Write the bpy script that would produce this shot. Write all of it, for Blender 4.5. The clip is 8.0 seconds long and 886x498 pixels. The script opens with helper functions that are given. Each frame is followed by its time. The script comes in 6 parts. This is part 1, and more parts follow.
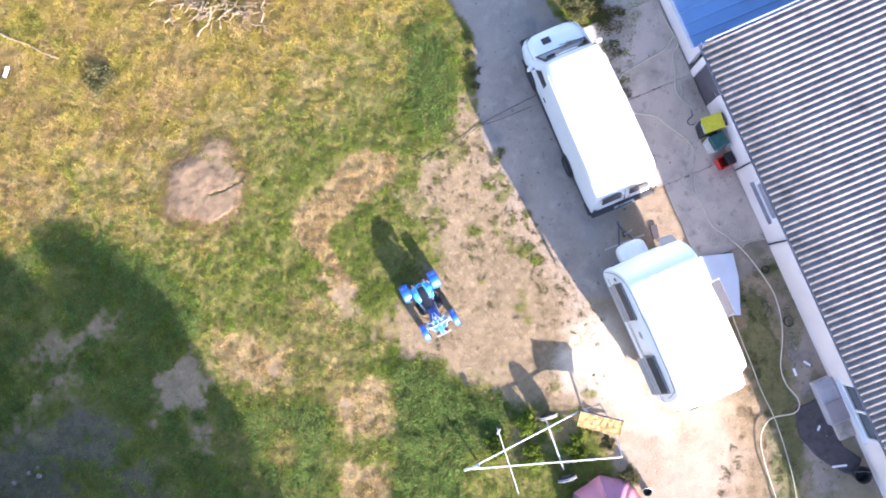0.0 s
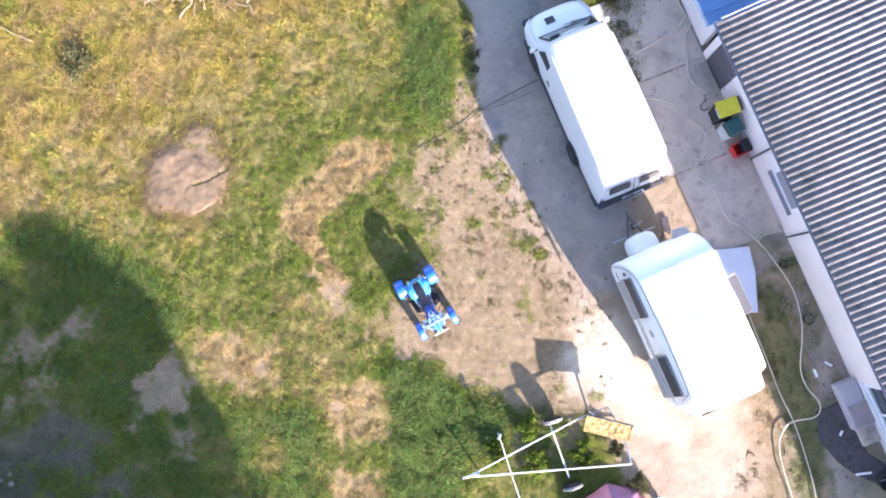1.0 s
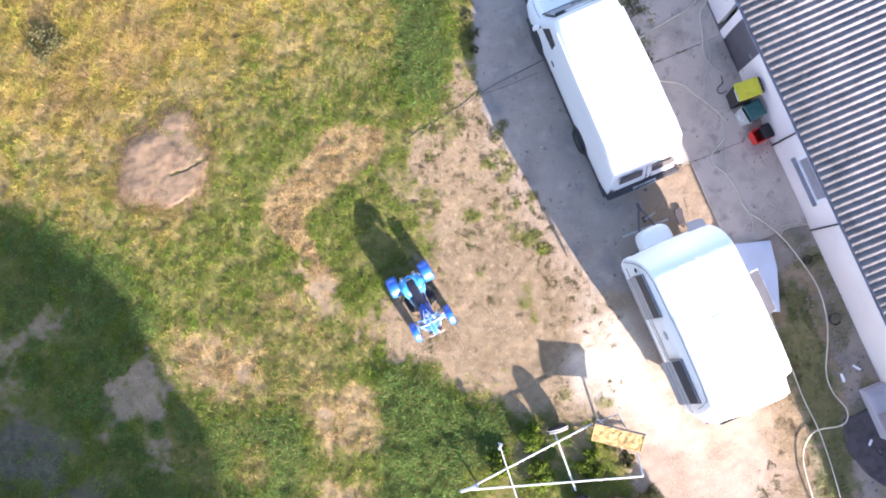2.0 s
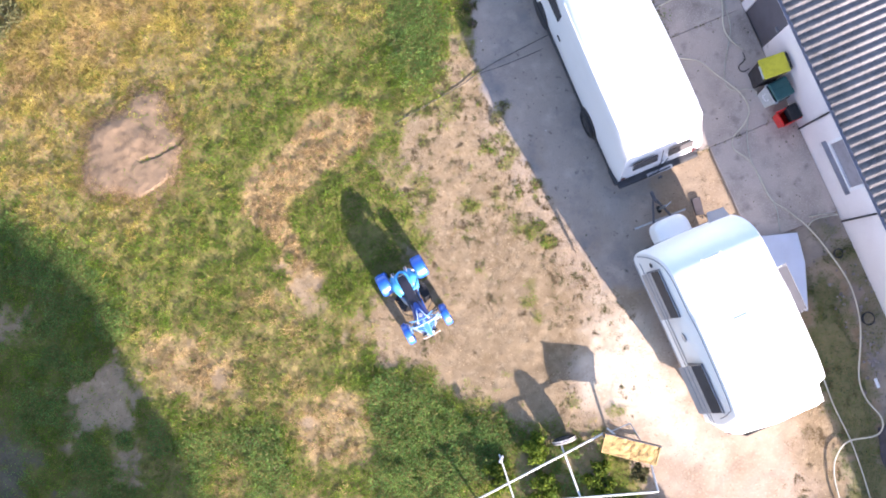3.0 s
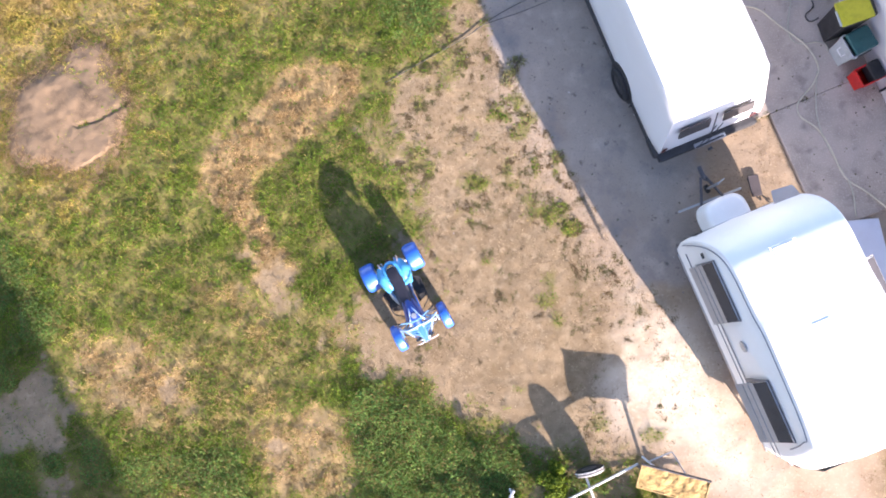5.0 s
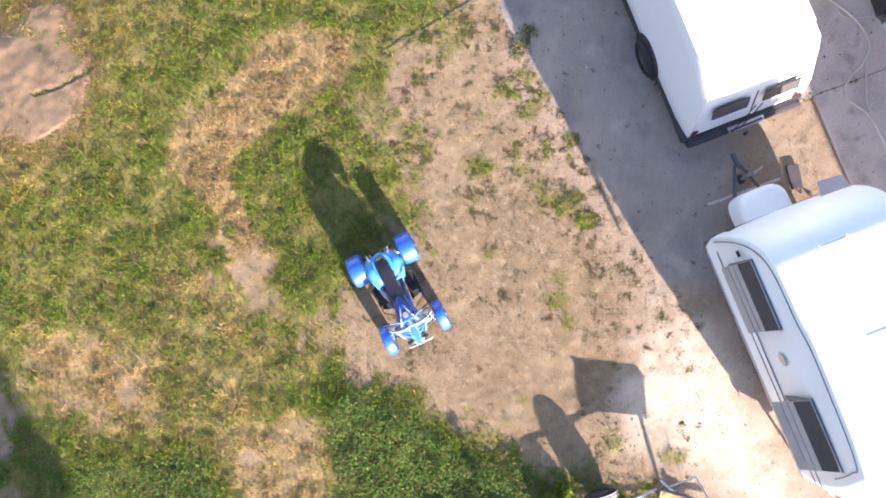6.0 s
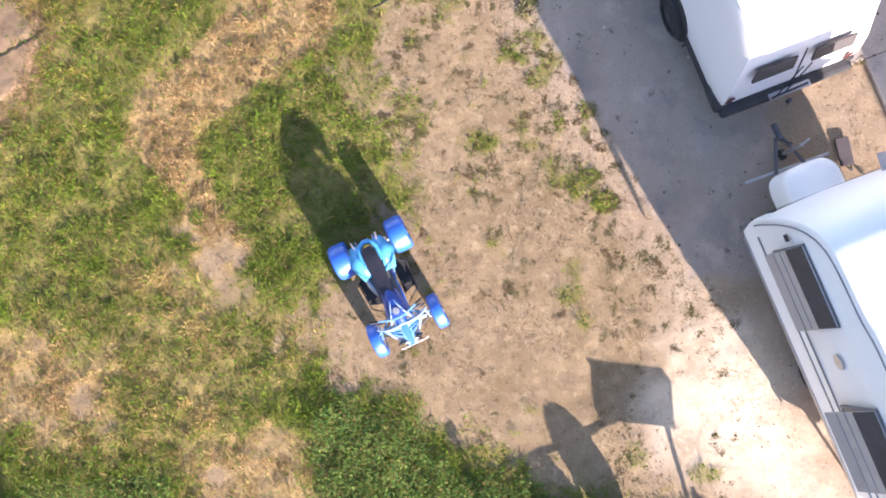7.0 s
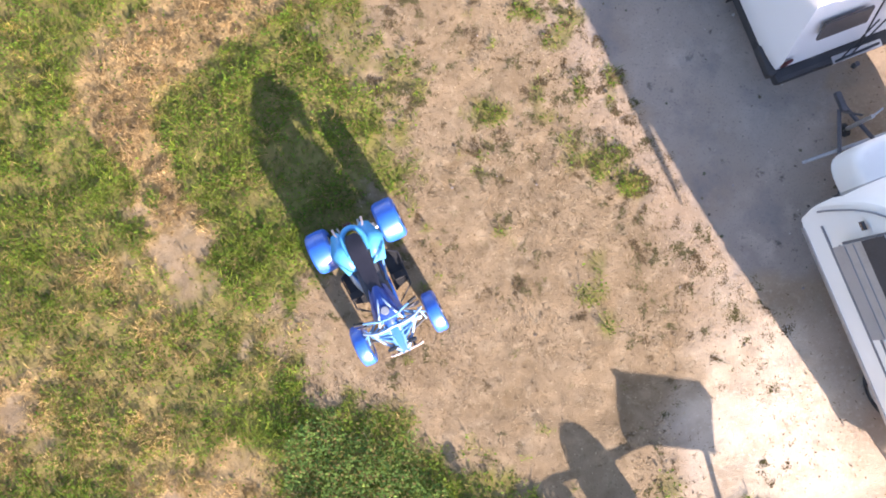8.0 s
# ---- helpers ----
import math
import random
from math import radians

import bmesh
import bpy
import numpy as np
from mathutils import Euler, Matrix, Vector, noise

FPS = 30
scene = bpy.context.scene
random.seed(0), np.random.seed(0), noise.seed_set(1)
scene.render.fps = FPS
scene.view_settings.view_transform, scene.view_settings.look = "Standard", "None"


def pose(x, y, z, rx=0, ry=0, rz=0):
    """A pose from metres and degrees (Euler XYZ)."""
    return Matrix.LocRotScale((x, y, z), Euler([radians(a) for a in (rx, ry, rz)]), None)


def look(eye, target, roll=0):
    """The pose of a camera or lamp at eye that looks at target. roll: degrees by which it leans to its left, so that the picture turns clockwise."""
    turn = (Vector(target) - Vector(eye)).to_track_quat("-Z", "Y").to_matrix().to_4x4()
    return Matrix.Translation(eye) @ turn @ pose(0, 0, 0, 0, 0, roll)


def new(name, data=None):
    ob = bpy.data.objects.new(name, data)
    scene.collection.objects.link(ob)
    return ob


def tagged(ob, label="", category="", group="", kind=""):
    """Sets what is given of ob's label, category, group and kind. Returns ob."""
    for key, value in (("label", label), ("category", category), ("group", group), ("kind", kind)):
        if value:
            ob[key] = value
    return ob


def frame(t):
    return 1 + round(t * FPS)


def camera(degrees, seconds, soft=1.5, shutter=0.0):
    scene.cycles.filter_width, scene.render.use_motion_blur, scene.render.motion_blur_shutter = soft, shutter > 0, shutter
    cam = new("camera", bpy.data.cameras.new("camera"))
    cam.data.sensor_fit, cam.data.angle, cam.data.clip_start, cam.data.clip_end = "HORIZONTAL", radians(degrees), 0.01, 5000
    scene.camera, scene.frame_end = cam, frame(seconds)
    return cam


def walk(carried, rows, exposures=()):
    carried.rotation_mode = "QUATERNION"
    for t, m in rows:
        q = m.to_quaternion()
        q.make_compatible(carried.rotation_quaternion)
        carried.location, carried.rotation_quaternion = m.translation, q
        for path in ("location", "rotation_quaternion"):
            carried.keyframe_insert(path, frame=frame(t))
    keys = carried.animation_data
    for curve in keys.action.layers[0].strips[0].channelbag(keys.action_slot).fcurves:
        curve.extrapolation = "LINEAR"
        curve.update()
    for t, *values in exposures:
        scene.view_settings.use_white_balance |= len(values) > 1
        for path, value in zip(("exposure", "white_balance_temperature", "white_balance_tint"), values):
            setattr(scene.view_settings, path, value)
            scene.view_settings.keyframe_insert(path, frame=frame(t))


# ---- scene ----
cam = camera(60.0, 8.0, soft=1.85)
ROWS = [
(0.0, 1.211, -1.693, 23.082, 4.30, 2.54, 0.36),
    (0.5, 1.241, -1.749, 22.422, 4.33, 2.59, 0.34),
    (1.0, 1.264, -1.785, 21.689, 4.33, 2.64, 0.33),
    (1.5, 1.294, -1.802, 20.911, 4.35, 2.71, 0.33),
    (3.0, 1.327, -1.744, 18.325, 4.03, 2.66, 0.26),
    (3.5, 1.317, -1.732, 17.467, 4.01, 2.61, 0.20),
    (4.0, 1.285, -1.745, 16.666, 3.92, 2.74, 0.05),
    (4.5, 1.256, -1.779, 15.845, 4.03, 2.86, 0.14),
    (6.0, 1.256, -1.822, 13.309, 4.19, 2.97, 2.08),
    (6.5, 1.263, -1.856, 12.441, 4.10, 3.12, 1.91),
    (7.0, 1.254, -1.888, 11.603, 4.13, 3.16, 1.98),
    (7.5, 1.206, -1.916, 10.709, 4.23, 3.05, 1.93),
    (8.0, 1.144, -1.925, 9.813, 4.31, 2.96, 2.50),
]
walk(cam, [(t, pose(x, y, z, rx, ry, rz)) for t, x, y, z, rx, ry, rz in ROWS], [(0.0, 2.37, 6020, 23), (4.0, 2.14, 6350, 25), (8.0, 2.06, 6600, 25)])

# ---- sky and sun ----
SUN_AZ, SUN_EL = radians(34.7), radians(17.0)
TO_SUN = Vector((math.sin(SUN_AZ) * math.cos(SUN_EL), -math.cos(SUN_AZ) * math.cos(SUN_EL), math.sin(SUN_EL)))
world = bpy.data.worlds.new("sky")
scene.world = world
world.use_nodes = True
wn = world.node_tree
sky = wn.nodes.new("ShaderNodeTexSky")
sky.sky_type, sky.sun_disc = "NISHITA", False
sky.ozone_density = 1.6
sky.sun_elevation, sky.sun_rotation = SUN_EL, math.atan2(TO_SUN.x, TO_SUN.y)
wn.links.new(sky.outputs[0], wn.nodes["Background"].inputs[0])
wn.nodes["Background"].inputs[1].default_value = 0.118
sun = new("sun", bpy.data.lights.new("sun", "SUN"))
sun.data.energy, sun.data.angle, sun.data.color = 5.0, radians(0.55), (1.0, 0.93, 0.82)
sun.matrix_world = look(TO_SUN * 60, (0, 0, 0))


# ---- helpers of this scene ----
def part(name, bm, material, parent=None, label="", smooth=False):
    """One mesh object from a bmesh, under a thing or a part."""
    me = bpy.data.meshes.new(name)
    bm.normal_update()
    bm.to_mesh(me)
    bm.free()
    me.materials.append(material)
    if smooth:
        me.shade_smooth()
    ob = new(name, me)
    if parent is not None:
        ob.parent = parent
    if label:
        ob["label"] = label
    return ob


def thing(name, label, category, m=None, group="", kind=""):
    ob = new(name)
    ob.matrix_basis = m if m is not None else Matrix()
    return tagged(ob, label, category, group, kind)


def flag_smooth(bm, limit=0.6):
    """Smooth faces with the sharp edges kept."""
    bm.normal_update()
    for f in bm.faces:
        f.smooth = True
    for e in bm.edges:
        if len(e.link_faces) == 2 and e.calc_face_angle(0) > limit:
            e.smooth = False
    return bm


def box(size, at=(0, 0, 0), bevel=0.0, seg=2, turn=None, bm=None):
    bm = bm or bmesh.new()
    m = Matrix.Translation(at) @ (turn if turn is not None else Matrix()) @ Matrix.Diagonal((*size, 1))
    made = bmesh.ops.create_cube(bm, size=1.0, matrix=m)["verts"]
    if bevel:
        edges = list({e for v in made for e in v.link_edges})
        bmesh.ops.bevel(bm, geom=edges, offset=bevel, segments=seg, profile=0.6, affect="EDGES", clamp_overlap=True)
    return bm


def cyl(r, depth, at=(0, 0, 0), axis="z", seg=20, r2=None, bevel=0.0, bm=None):
    bm = bm or bmesh.new()
    turn = {"z": Matrix(), "x": pose(0, 0, 0, 0, 90, 0), "y": pose(0, 0, 0, 90, 0, 0)}[axis]
    made = bmesh.ops.create_cone(bm, cap_ends=True, segments=seg, radius1=r, radius2=r if r2 is None else r2, depth=depth,
                                 matrix=Matrix.Translation(at) @ turn)["verts"]
    if bevel:
        edges = [e for e in {e for v in made for e in v.link_edges} if any(len(f.verts) > 4 for f in e.link_faces)]
        bmesh.ops.bevel(bm, geom=edges, offset=bevel, segments=2, profile=0.6, affect="EDGES")
    return bm


def loft(rings, cap=True, closed=True, bm=None):
    """A skin over rings of points, each of the same count."""
    bm = bm or bmesh.new()
    vs = [[bm.verts.new(p) for p in ring] for ring in rings]
    n = len(vs[0])
    for a, b in zip(vs, vs[1:]):
        for i in range(n if closed else n - 1):
            bm.faces.new((a[i], a[(i + 1) % n], b[(i + 1) % n], b[i]))
    if cap:
        bm.faces.new(list(reversed(vs[0])))
        bm.faces.new(vs[-1])
    bmesh.ops.recalc_face_normals(bm, faces=bm.faces[:])
    return bm


def smooth_line(points, steps=6):
    """A Catmull-Rom line through points."""
    pts = [Vector(p) for p in points]
    pts = [2 * pts[0] - pts[1], *pts, 2 * pts[-1] - pts[-2]]
    out = []
    for a, b, c, d in zip(pts, pts[1:], pts[2:], pts[3:]):
        for k in range(steps):
            t = k / steps
            out.append(0.5 * (2 * b + (c - a) * t + (2 * a - 5 * b + 4 * c - d) * t * t + (3 * b - a - 3 * c + d) * t ** 3))
    return out + [pts[-2]]


def tube(points, r, seg=8, bm=None, taper=None):
    """A round bar along points."""
    pts = [Vector(p) for p in points]
    rings, side = [], None
    for i, p in enumerate(pts):
        way = (pts[min(i + 1, len(pts) - 1)] - pts[max(i - 1, 0)]).normalized()
        if side is None or abs(side.dot(way)) > 0.95:
            side = way.cross(Vector((0, 0, 1)) if abs(way.z) < 0.9 else Vector((1, 0, 0))).normalized()
        side = (side - way * side.dot(way)).normalized()
        up = way.cross(side)
        rr = r if taper is None else r + (taper - r) * i / max(len(pts) - 1, 1)
        rings.append([p + rr * (math.cos(a) * side + math.sin(a) * up) for a in (2 * math.pi * k / seg for k in range(seg))])
    return loft(rings, bm=bm)


def slab(corners, thick, bm=None):
    """A flat plate from its corners, thickened along its normal."""
    bm = bm or bmesh.new()
    pts = [Vector(c) for c in corners]
    n = (pts[1] - pts[0]).cross(pts[2] - pts[0]).normalized() * thick
    lo, hi = [bm.verts.new(p) for p in pts], [bm.verts.new(p + n) for p in pts]
    bm.faces.new(list(reversed(lo)))
    bm.faces.new(hi)
    for i in range(len(pts)):
        j = (i + 1) % len(pts)
        bm.faces.new((lo[i], lo[j], hi[j], hi[i]))
    bmesh.ops.recalc_face_normals(bm, faces=bm.faces[:])
    return bm


def frame_of(corners, width, thick, bm=None):
    """A rim round a plate's corners."""
    bm = bm or bmesh.new()
    pts = [Vector(c) for c in corners]
    mid = sum(pts, Vector()) / len(pts)
    n = (pts[1] - pts[0]).cross(pts[2] - pts[0]).normalized() * thick
    inner = [p + (mid - p).normalized() * width * 1.4 for p in pts]
    for i in range(len(pts)):
        j = (i + 1) % len(pts)
        a = [pts[i], pts[j], inner[j], inner[i]]
        lo, hi = [bm.verts.new(p) for p in a], [bm.verts.new(p + n) for p in a]
        bm.faces.new(list(reversed(lo)))
        bm.faces.new(hi)
        for k in range(4):
            m = (k + 1) % 4
            bm.faces.new((lo[k], lo[m], hi[m], hi[k]))
    bmesh.ops.recalc_face_normals(bm, faces=bm.faces[:])
    return bm


def lattice(x, y, size, seed):
    """Smooth value noise, 0 to 1, on arrays."""
    table = np.random.RandomState(seed).rand(256, 256)
    u, v = np.asarray(x) / size + 1000.0, np.asarray(y) / size + 1000.0
    i, j = np.floor(u).astype(int), np.floor(v).astype(int)
    a, b = u - i, v - j
    a, b = a * a * (3 - 2 * a), b * b * (3 - 2 * b)
    g = lambda p, q: table[p % 256, q % 256]
    return (g(i, j) * (1 - a) + g(i + 1, j) * a) * (1 - b) + (g(i, j + 1) * (1 - a) + g(i + 1, j + 1) * a) * b


def fractal(x, y, size, seed):
    return 0.5 * lattice(x, y, size, seed) + 0.3 * lattice(x, y, size * 0.45, seed + 1) + 0.2 * lattice(x, y, size * 0.2, seed + 2)


def step(v, lo, hi):
    t = np.clip((v - lo) / (hi - lo), 0, 1)
    return t * t * (3 - 2 * t)


def inside(x, y, poly):
    """Signed distance to a closed outline, positive inside."""
    x, y = np.asarray(x, float), np.asarray(y, float)
    dist, odd = np.full(x.shape, 1e9), np.zeros(x.shape, bool)
    for (ax, ay), (bx, by) in zip(poly, poly[1:] + poly[:1]):
        ex, ey = bx - ax, by - ay
        t = np.clip(((x - ax) * ex + (y - ay) * ey) / (ex * ex + ey * ey), 0, 1)
        dist = np.minimum(dist, np.hypot(x - ax - t * ex, y - ay - t * ey))
        if ay != by:
            odd ^= ((ay > y) != (by > y)) & (x < (bx - ax) * (y - ay) / (by - ay) + ax)
    return np.where(odd, dist, -dist)


def blob(x, y, cx, cy, rx, ry, turn=0.0):
    """1 in the middle of an oval, 0 on its rim, negative outside."""
    c, s = math.cos(radians(turn)), math.sin(radians(turn))
    u, v = (x - cx) * c + (y - cy) * s, -(x - cx) * s + (y - cy) * c
    return 1 - np.hypot(u / rx, v / ry)


# ---- materials ----
def material(name, colour, rough=0.6, metal=0.0, vary=0.12, size=0.5, grain=0.02, bump=0.15, other=None, coat=0.0, per_object=0.0, stain=0.0):
    """A surface with a coarse and a fine variation of its colour, and a fine relief."""
    mt = bpy.data.materials.new(name)
    mt.use_nodes = True
    nt = mt.node_tree
    bs = nt.nodes["Principled BSDF"]
    bs.inputs["Roughness"].default_value, bs.inputs["Metallic"].default_value = rough, metal
    bs.inputs["Coat Weight"].default_value = coat
    tc = nt.nodes.new("ShaderNodeTexCoord")

    def tex(scale, detail):
        n = nt.nodes.new("ShaderNodeTexNoise")
        n.inputs["Scale"].default_value, n.inputs["Detail"].default_value = scale, detail
        nt.links.new(tc.outputs["Object"], n.inputs["Vector"])
        return n

    def mixed(a, b, fac):
        m = nt.nodes.new("ShaderNodeMix")
        m.data_type = "RGBA"
        for sock, v in ((m.inputs[6], a), (m.inputs[7], b)):
            if isinstance(v, tuple):
                sock.default_value = (*v, 1)
            else:
                nt.links.new(v, sock)
        nt.links.new(fac, m.inputs[0])
        return m.outputs[2]

    def ramp(src, lo, hi):
        r = nt.nodes.new("ShaderNodeMapRange")
        r.inputs[1].default_value, r.inputs[2].default_value = lo, hi
        nt.links.new(src, r.inputs[0])
        return r.outputs[0]

    coarse, fine = tex(1 / size, 4), tex(1 / grain, 3)
    dark = other or tuple(c * (1 - 2.2 * vary) for c in colour)
    lite = tuple(min(1, c * (1 + vary)) for c in colour)
    col = mixed(colour, dark, ramp(coarse.outputs[0], 0.45, 0.75))
    col = mixed(col, lite, ramp(fine.outputs[0], 0.5, 0.8))
    if stain:
        spots = tex(3.0 / size, 6)
        col = mixed(col, tuple(c * 0.45 for c in colour), ramp(spots.outputs[0], 0.72 - 0.2 * stain, 0.8))
    if per_object:
        info = nt.nodes.new("ShaderNodeObjectInfo")
        hsv = nt.nodes.new("ShaderNodeHueSaturation")
        nt.links.new(ramp(info.outputs["Random"], 0, 1), hsv.inputs["Value"])
        hsv.inputs["Value"].default_value = 1
        rr = nt.nodes.new("ShaderNodeMapRange")
        rr.inputs[3].default_value, rr.inputs[4].default_value = 1 - per_object, 1 + per_object
        nt.links.new(info.outputs["Random"], rr.inputs[0])
        nt.links.new(rr.outputs[0], hsv.inputs["Value"])
        nt.links.new(col, hsv.inputs["Color"])
        col = hsv.outputs[0]
    nt.links.new(col, bs.inputs["Base Color"])
    rg = nt.nodes.new("ShaderNodeMapRange")
    rg.inputs[3].default_value, rg.inputs[4].default_value = rough * 0.85, min(1, rough * 1.2)
    nt.links.new(coarse.outputs[0], rg.inputs[0])
    nt.links.new(rg.outputs[0], bs.inputs["Roughness"])
    if bump:
        bp = nt.nodes.new("ShaderNodeBump")
        bp.inputs["Strength"].default_value, bp.inputs["Distance"].default_value = bump, grain * 0.5
        nt.links.new(fine.outputs[0], bp.inputs["Height"])
        nt.links.new(bp.outputs[0], bs.inputs["Normal"])
    return mt


def tinted(name, rough=0.8, translucent=0.0):
    """A surface whose colour comes with its mesh (attribute tone)."""
    mt = bpy.data.materials.new(name)
    mt.use_nodes = True
    nt = mt.node_tree
    bs = nt.nodes["Principled BSDF"]
    at = nt.nodes.new("ShaderNodeAttribute")
    at.attribute_name = "tone"
    nt.links.new(at.outputs["Color"], bs.inputs["Base Color"])
    bs.inputs["Roughness"].default_value = rough
    bs.inputs["Specular IOR Level"].default_value = 0.25
    if translucent:
        tr = nt.nodes.new("ShaderNodeBsdfTranslucent")
        mx = nt.nodes.new("ShaderNodeMixShader")
        mx.inputs[0].default_value = translucent
        nt.links.new(at.outputs["Color"], tr.inputs["Color"])
        nt.links.new(bs.outputs[0], mx.inputs[1])
        nt.links.new(tr.outputs[0], mx.inputs[2])
        nt.links.new(mx.outputs[0], nt.nodes["Material Output"].inputs[0])
    return mt


def glass(name, colour=(0.02, 0.025, 0.03), rough=0.06):
    mt = material(name, colour, rough, vary=0.05, bump=0, coat=0.3)
    mt.node_tree.nodes["Principled BSDF"].inputs["Specular IOR Level"].default_value = 0.7
    return mt


VAN_PAINT = material("van_paint", (0.77, 0.77, 0.78), 0.38, vary=0.02, size=1.5, grain=0.3, bump=0.02, coat=0.25)
CARAVAN_SKIN = material("caravan_skin", (0.85, 0.85, 0.83), 0.45, vary=0.03, size=0.8, grain=0.2, bump=0.03)
CARAVAN_TRIM = material("caravan_trim", (0.20, 0.21, 0.24), 0.5, vary=0.1, size=0.3)
DARK_GLASS = glass("dark_glass")
RUBBER = material("rubber", (0.022, 0.022, 0.024), 0.8, vary=0.2, size=0.2, grain=0.01)
BLACK_PLASTIC = material("black_plastic", (0.03, 0.03, 0.033), 0.6, vary=0.2, size=0.2, grain=0.008)
STEEL = material("galvanised_steel", (0.50, 0.51, 0.52), 0.45, 0.8, vary=0.12, size=0.15, grain=0.01)
DARK_STEEL = material("dark_steel", (0.10, 0.10, 0.11), 0.55, 0.5, vary=0.2, size=0.2, grain=0.01)
WHITE_TUBE = material("white_painted_tube", (0.60, 0.59, 0.56), 0.5, vary=0.12, size=0.3, grain=0.02, stain=0.3)
BLUE_RUBBER = material("blue_tyre", (0.010, 0.120, 0.54), 0.40, vary=0.15, size=0.15, grain=0.01, bump=0.3, coat=0.3)
BLUE_RUBBER.node_tree.nodes["Principled BSDF"].inputs["Specular IOR Level"].default_value = 1.0
BLUE_PLASTIC = material("blue_plastic", (0.016, 0.12, 0.50), 0.32, vary=0.1, size=0.2, grain=0.02, bump=0.05, coat=0.3)
CYAN_PLASTIC = material("cyan_plastic", (0.06, 0.33, 0.62), 0.35, vary=0.12, size=0.15, grain=0.02, bump=0.05)
LAVENDER = material("lavender_plastic", (0.13, 0.17, 0.40), 0.35, vary=0.1, size=0.2, grain=0.02, bump=0.05)
CAGE_BLUE = material("pale_cage_paint", (0.30, 0.43, 0.62), 0.4, vary=0.12, size=0.1, grain=0.01)
PALE_BLUE = material("pale_blue_plastic", (0.09, 0.24, 0.46), 0.35, vary=0.1, size=0.2, grain=0.02, bump=0.05)
GRAB_ALLOY = material("pinkish_alloy", (0.52, 0.42, 0.40), 0.5, 0.3, vary=0.12, size=0.1, grain=0.01)
SEAT_VINYL = material("seat_vinyl", (0.018, 0.018, 0.026), 0.30, vary=0.2, size=0.2, grain=0.01)
WALL_PAINT = material("house_plaster", (0.76, 0.72, 0.72), 0.9, vary=0.06, size=1.2, grain=0.03, bump=0.3, stain=0.15)
FIBRE_CEMENT = material("fibre_cement", (0.170, 0.157, 0.154), 0.9, vary=0.24, size=0.45, grain=0.04, bump=0.6, stain=0.95)
BLUE_SHEET = material("blue_roof_sheet", (0.13, 0.24, 0.42), 0.4, vary=0.1, size=0.8, grain=0.05, bump=0.05, stain=0.15)
GUTTER = material("gutter_zinc", (0.46, 0.46, 0.53), 0.55, 0.1, vary=0.1, size=0.4)
WINDOW_FRAME = material("window_frame_white", (0.75, 0.76, 0.78), 0.5, vary=0.05)
SHUTTER_GREY = material("shutter_grey", (0.27, 0.26, 0.29), 0.6, vary=0.14, size=0.3, stain=0.3)
DOOR_GREY = material("grey_door", (0.10, 0.095, 0.11), 0.7, vary=0.1, size=0.5)
TAIL_LENS = material("tail_lens", (0.10, 0.02, 0.02), 0.35)
TANK_BLUE = material("tank_blue", (0.012, 0.05, 0.26), 0.35, vary=0.1, size=0.2, grain=0.02, bump=0.05, coat=0.3)
PANE_GREY = material("pale_acrylic", (0.37, 0.34, 0.32), 0.3, vary=0.08, size=0.3, bump=0)
TINTED_PANE = material("tinted_acrylic", (0.125, 0.118, 0.122), 0.35, vary=0.08, size=0.3, bump=0)
BLIND = material("beige_blind", (0.42, 0.37, 0.33), 0.8, vary=0.08, size=0.2)
WINDOW_DARK = material("window_dark", (0.080, 0.074, 0.074), 0.25, vary=0.1, size=0.4, bump=0)
WINDOW_DARK.node_tree.nodes["Principled BSDF"].inputs["Specular IOR Level"].default_value = 0.12
PALE_PANEL = material("pale_panel", (0.50, 0.55, 0.66), 0.45, vary=0.05, size=0.4)

# ---- the lie of the land: what grows or lies where ----
DIRT = [(0.9, 4.6), (0.43, 3.6), (0.25, 3.0), (-0.5, 2.65), (-0.62, 1.92), (-1.0, 1.4), (-0.88, 0.9), (-0.5, 0.55), (-0.2, 0.2), (-0.15, -0.4), (-0.55, -1.1), (-1.05, -1.7),
        (-1.5, -2.16), (-1.12, -2.72), (-1.2, -3.1), (0.05, -3.18), (0.61, -3.72), (1.41, -4.2), (2.0, -4.4), (2.9, -4.5), (4.5, -4.86), (5.2, -6.3), (5.75, -8.8), (9.8, -8.8), (9.4, -5.4), (8.85, -3.5), (8.5, -1.5), (5.0, 0.0), (2.0, 3.0)]
# west edge follows the vehicles' shadow: shaded soil there is painted drive grey
DRIVE = [(-0.37, 14.65), (-0.01, 8.1), (0.97, 6.83), (1.18, 4.65), (1.38, 3.42), (1.98, 2.35), (3.22, 0.43), (4.29, -1.4), (8.45, -1.19), (10.2, -0.21), (8.01, 6.01), (6.1, 12.32), (4.61, 21.13)]
VERGE = [(3.15, 9.73), (3.24, 7.84), (3.95, 6.99), (4.64, 6.36), (5.03, 4.92), (5.42, 4.2), (5.82, 4.91), (5.98, 5.93), (6.34, 6.96), (5.97, 9.67)]
SIDE_LAWN = [(8.74, -1.18), (9.61, -0.99), (10.13, -2.53), (10.56, -4.06), (10.71, -5.38), (10.7, -8.54), (9.86, -8.56), (9.84, -6.14), (9.51, -4.45), (8.99, -2.83)]
WALL_SIDE = [(8.78, 0.58), (10.12, 0.58), (10.75, -0.98), (12.98, -6.65), (13.06, -8.94), (10.68, -9.0), (10.59, -6.23), (10.21, -3.3), (9.7, -0.99)]

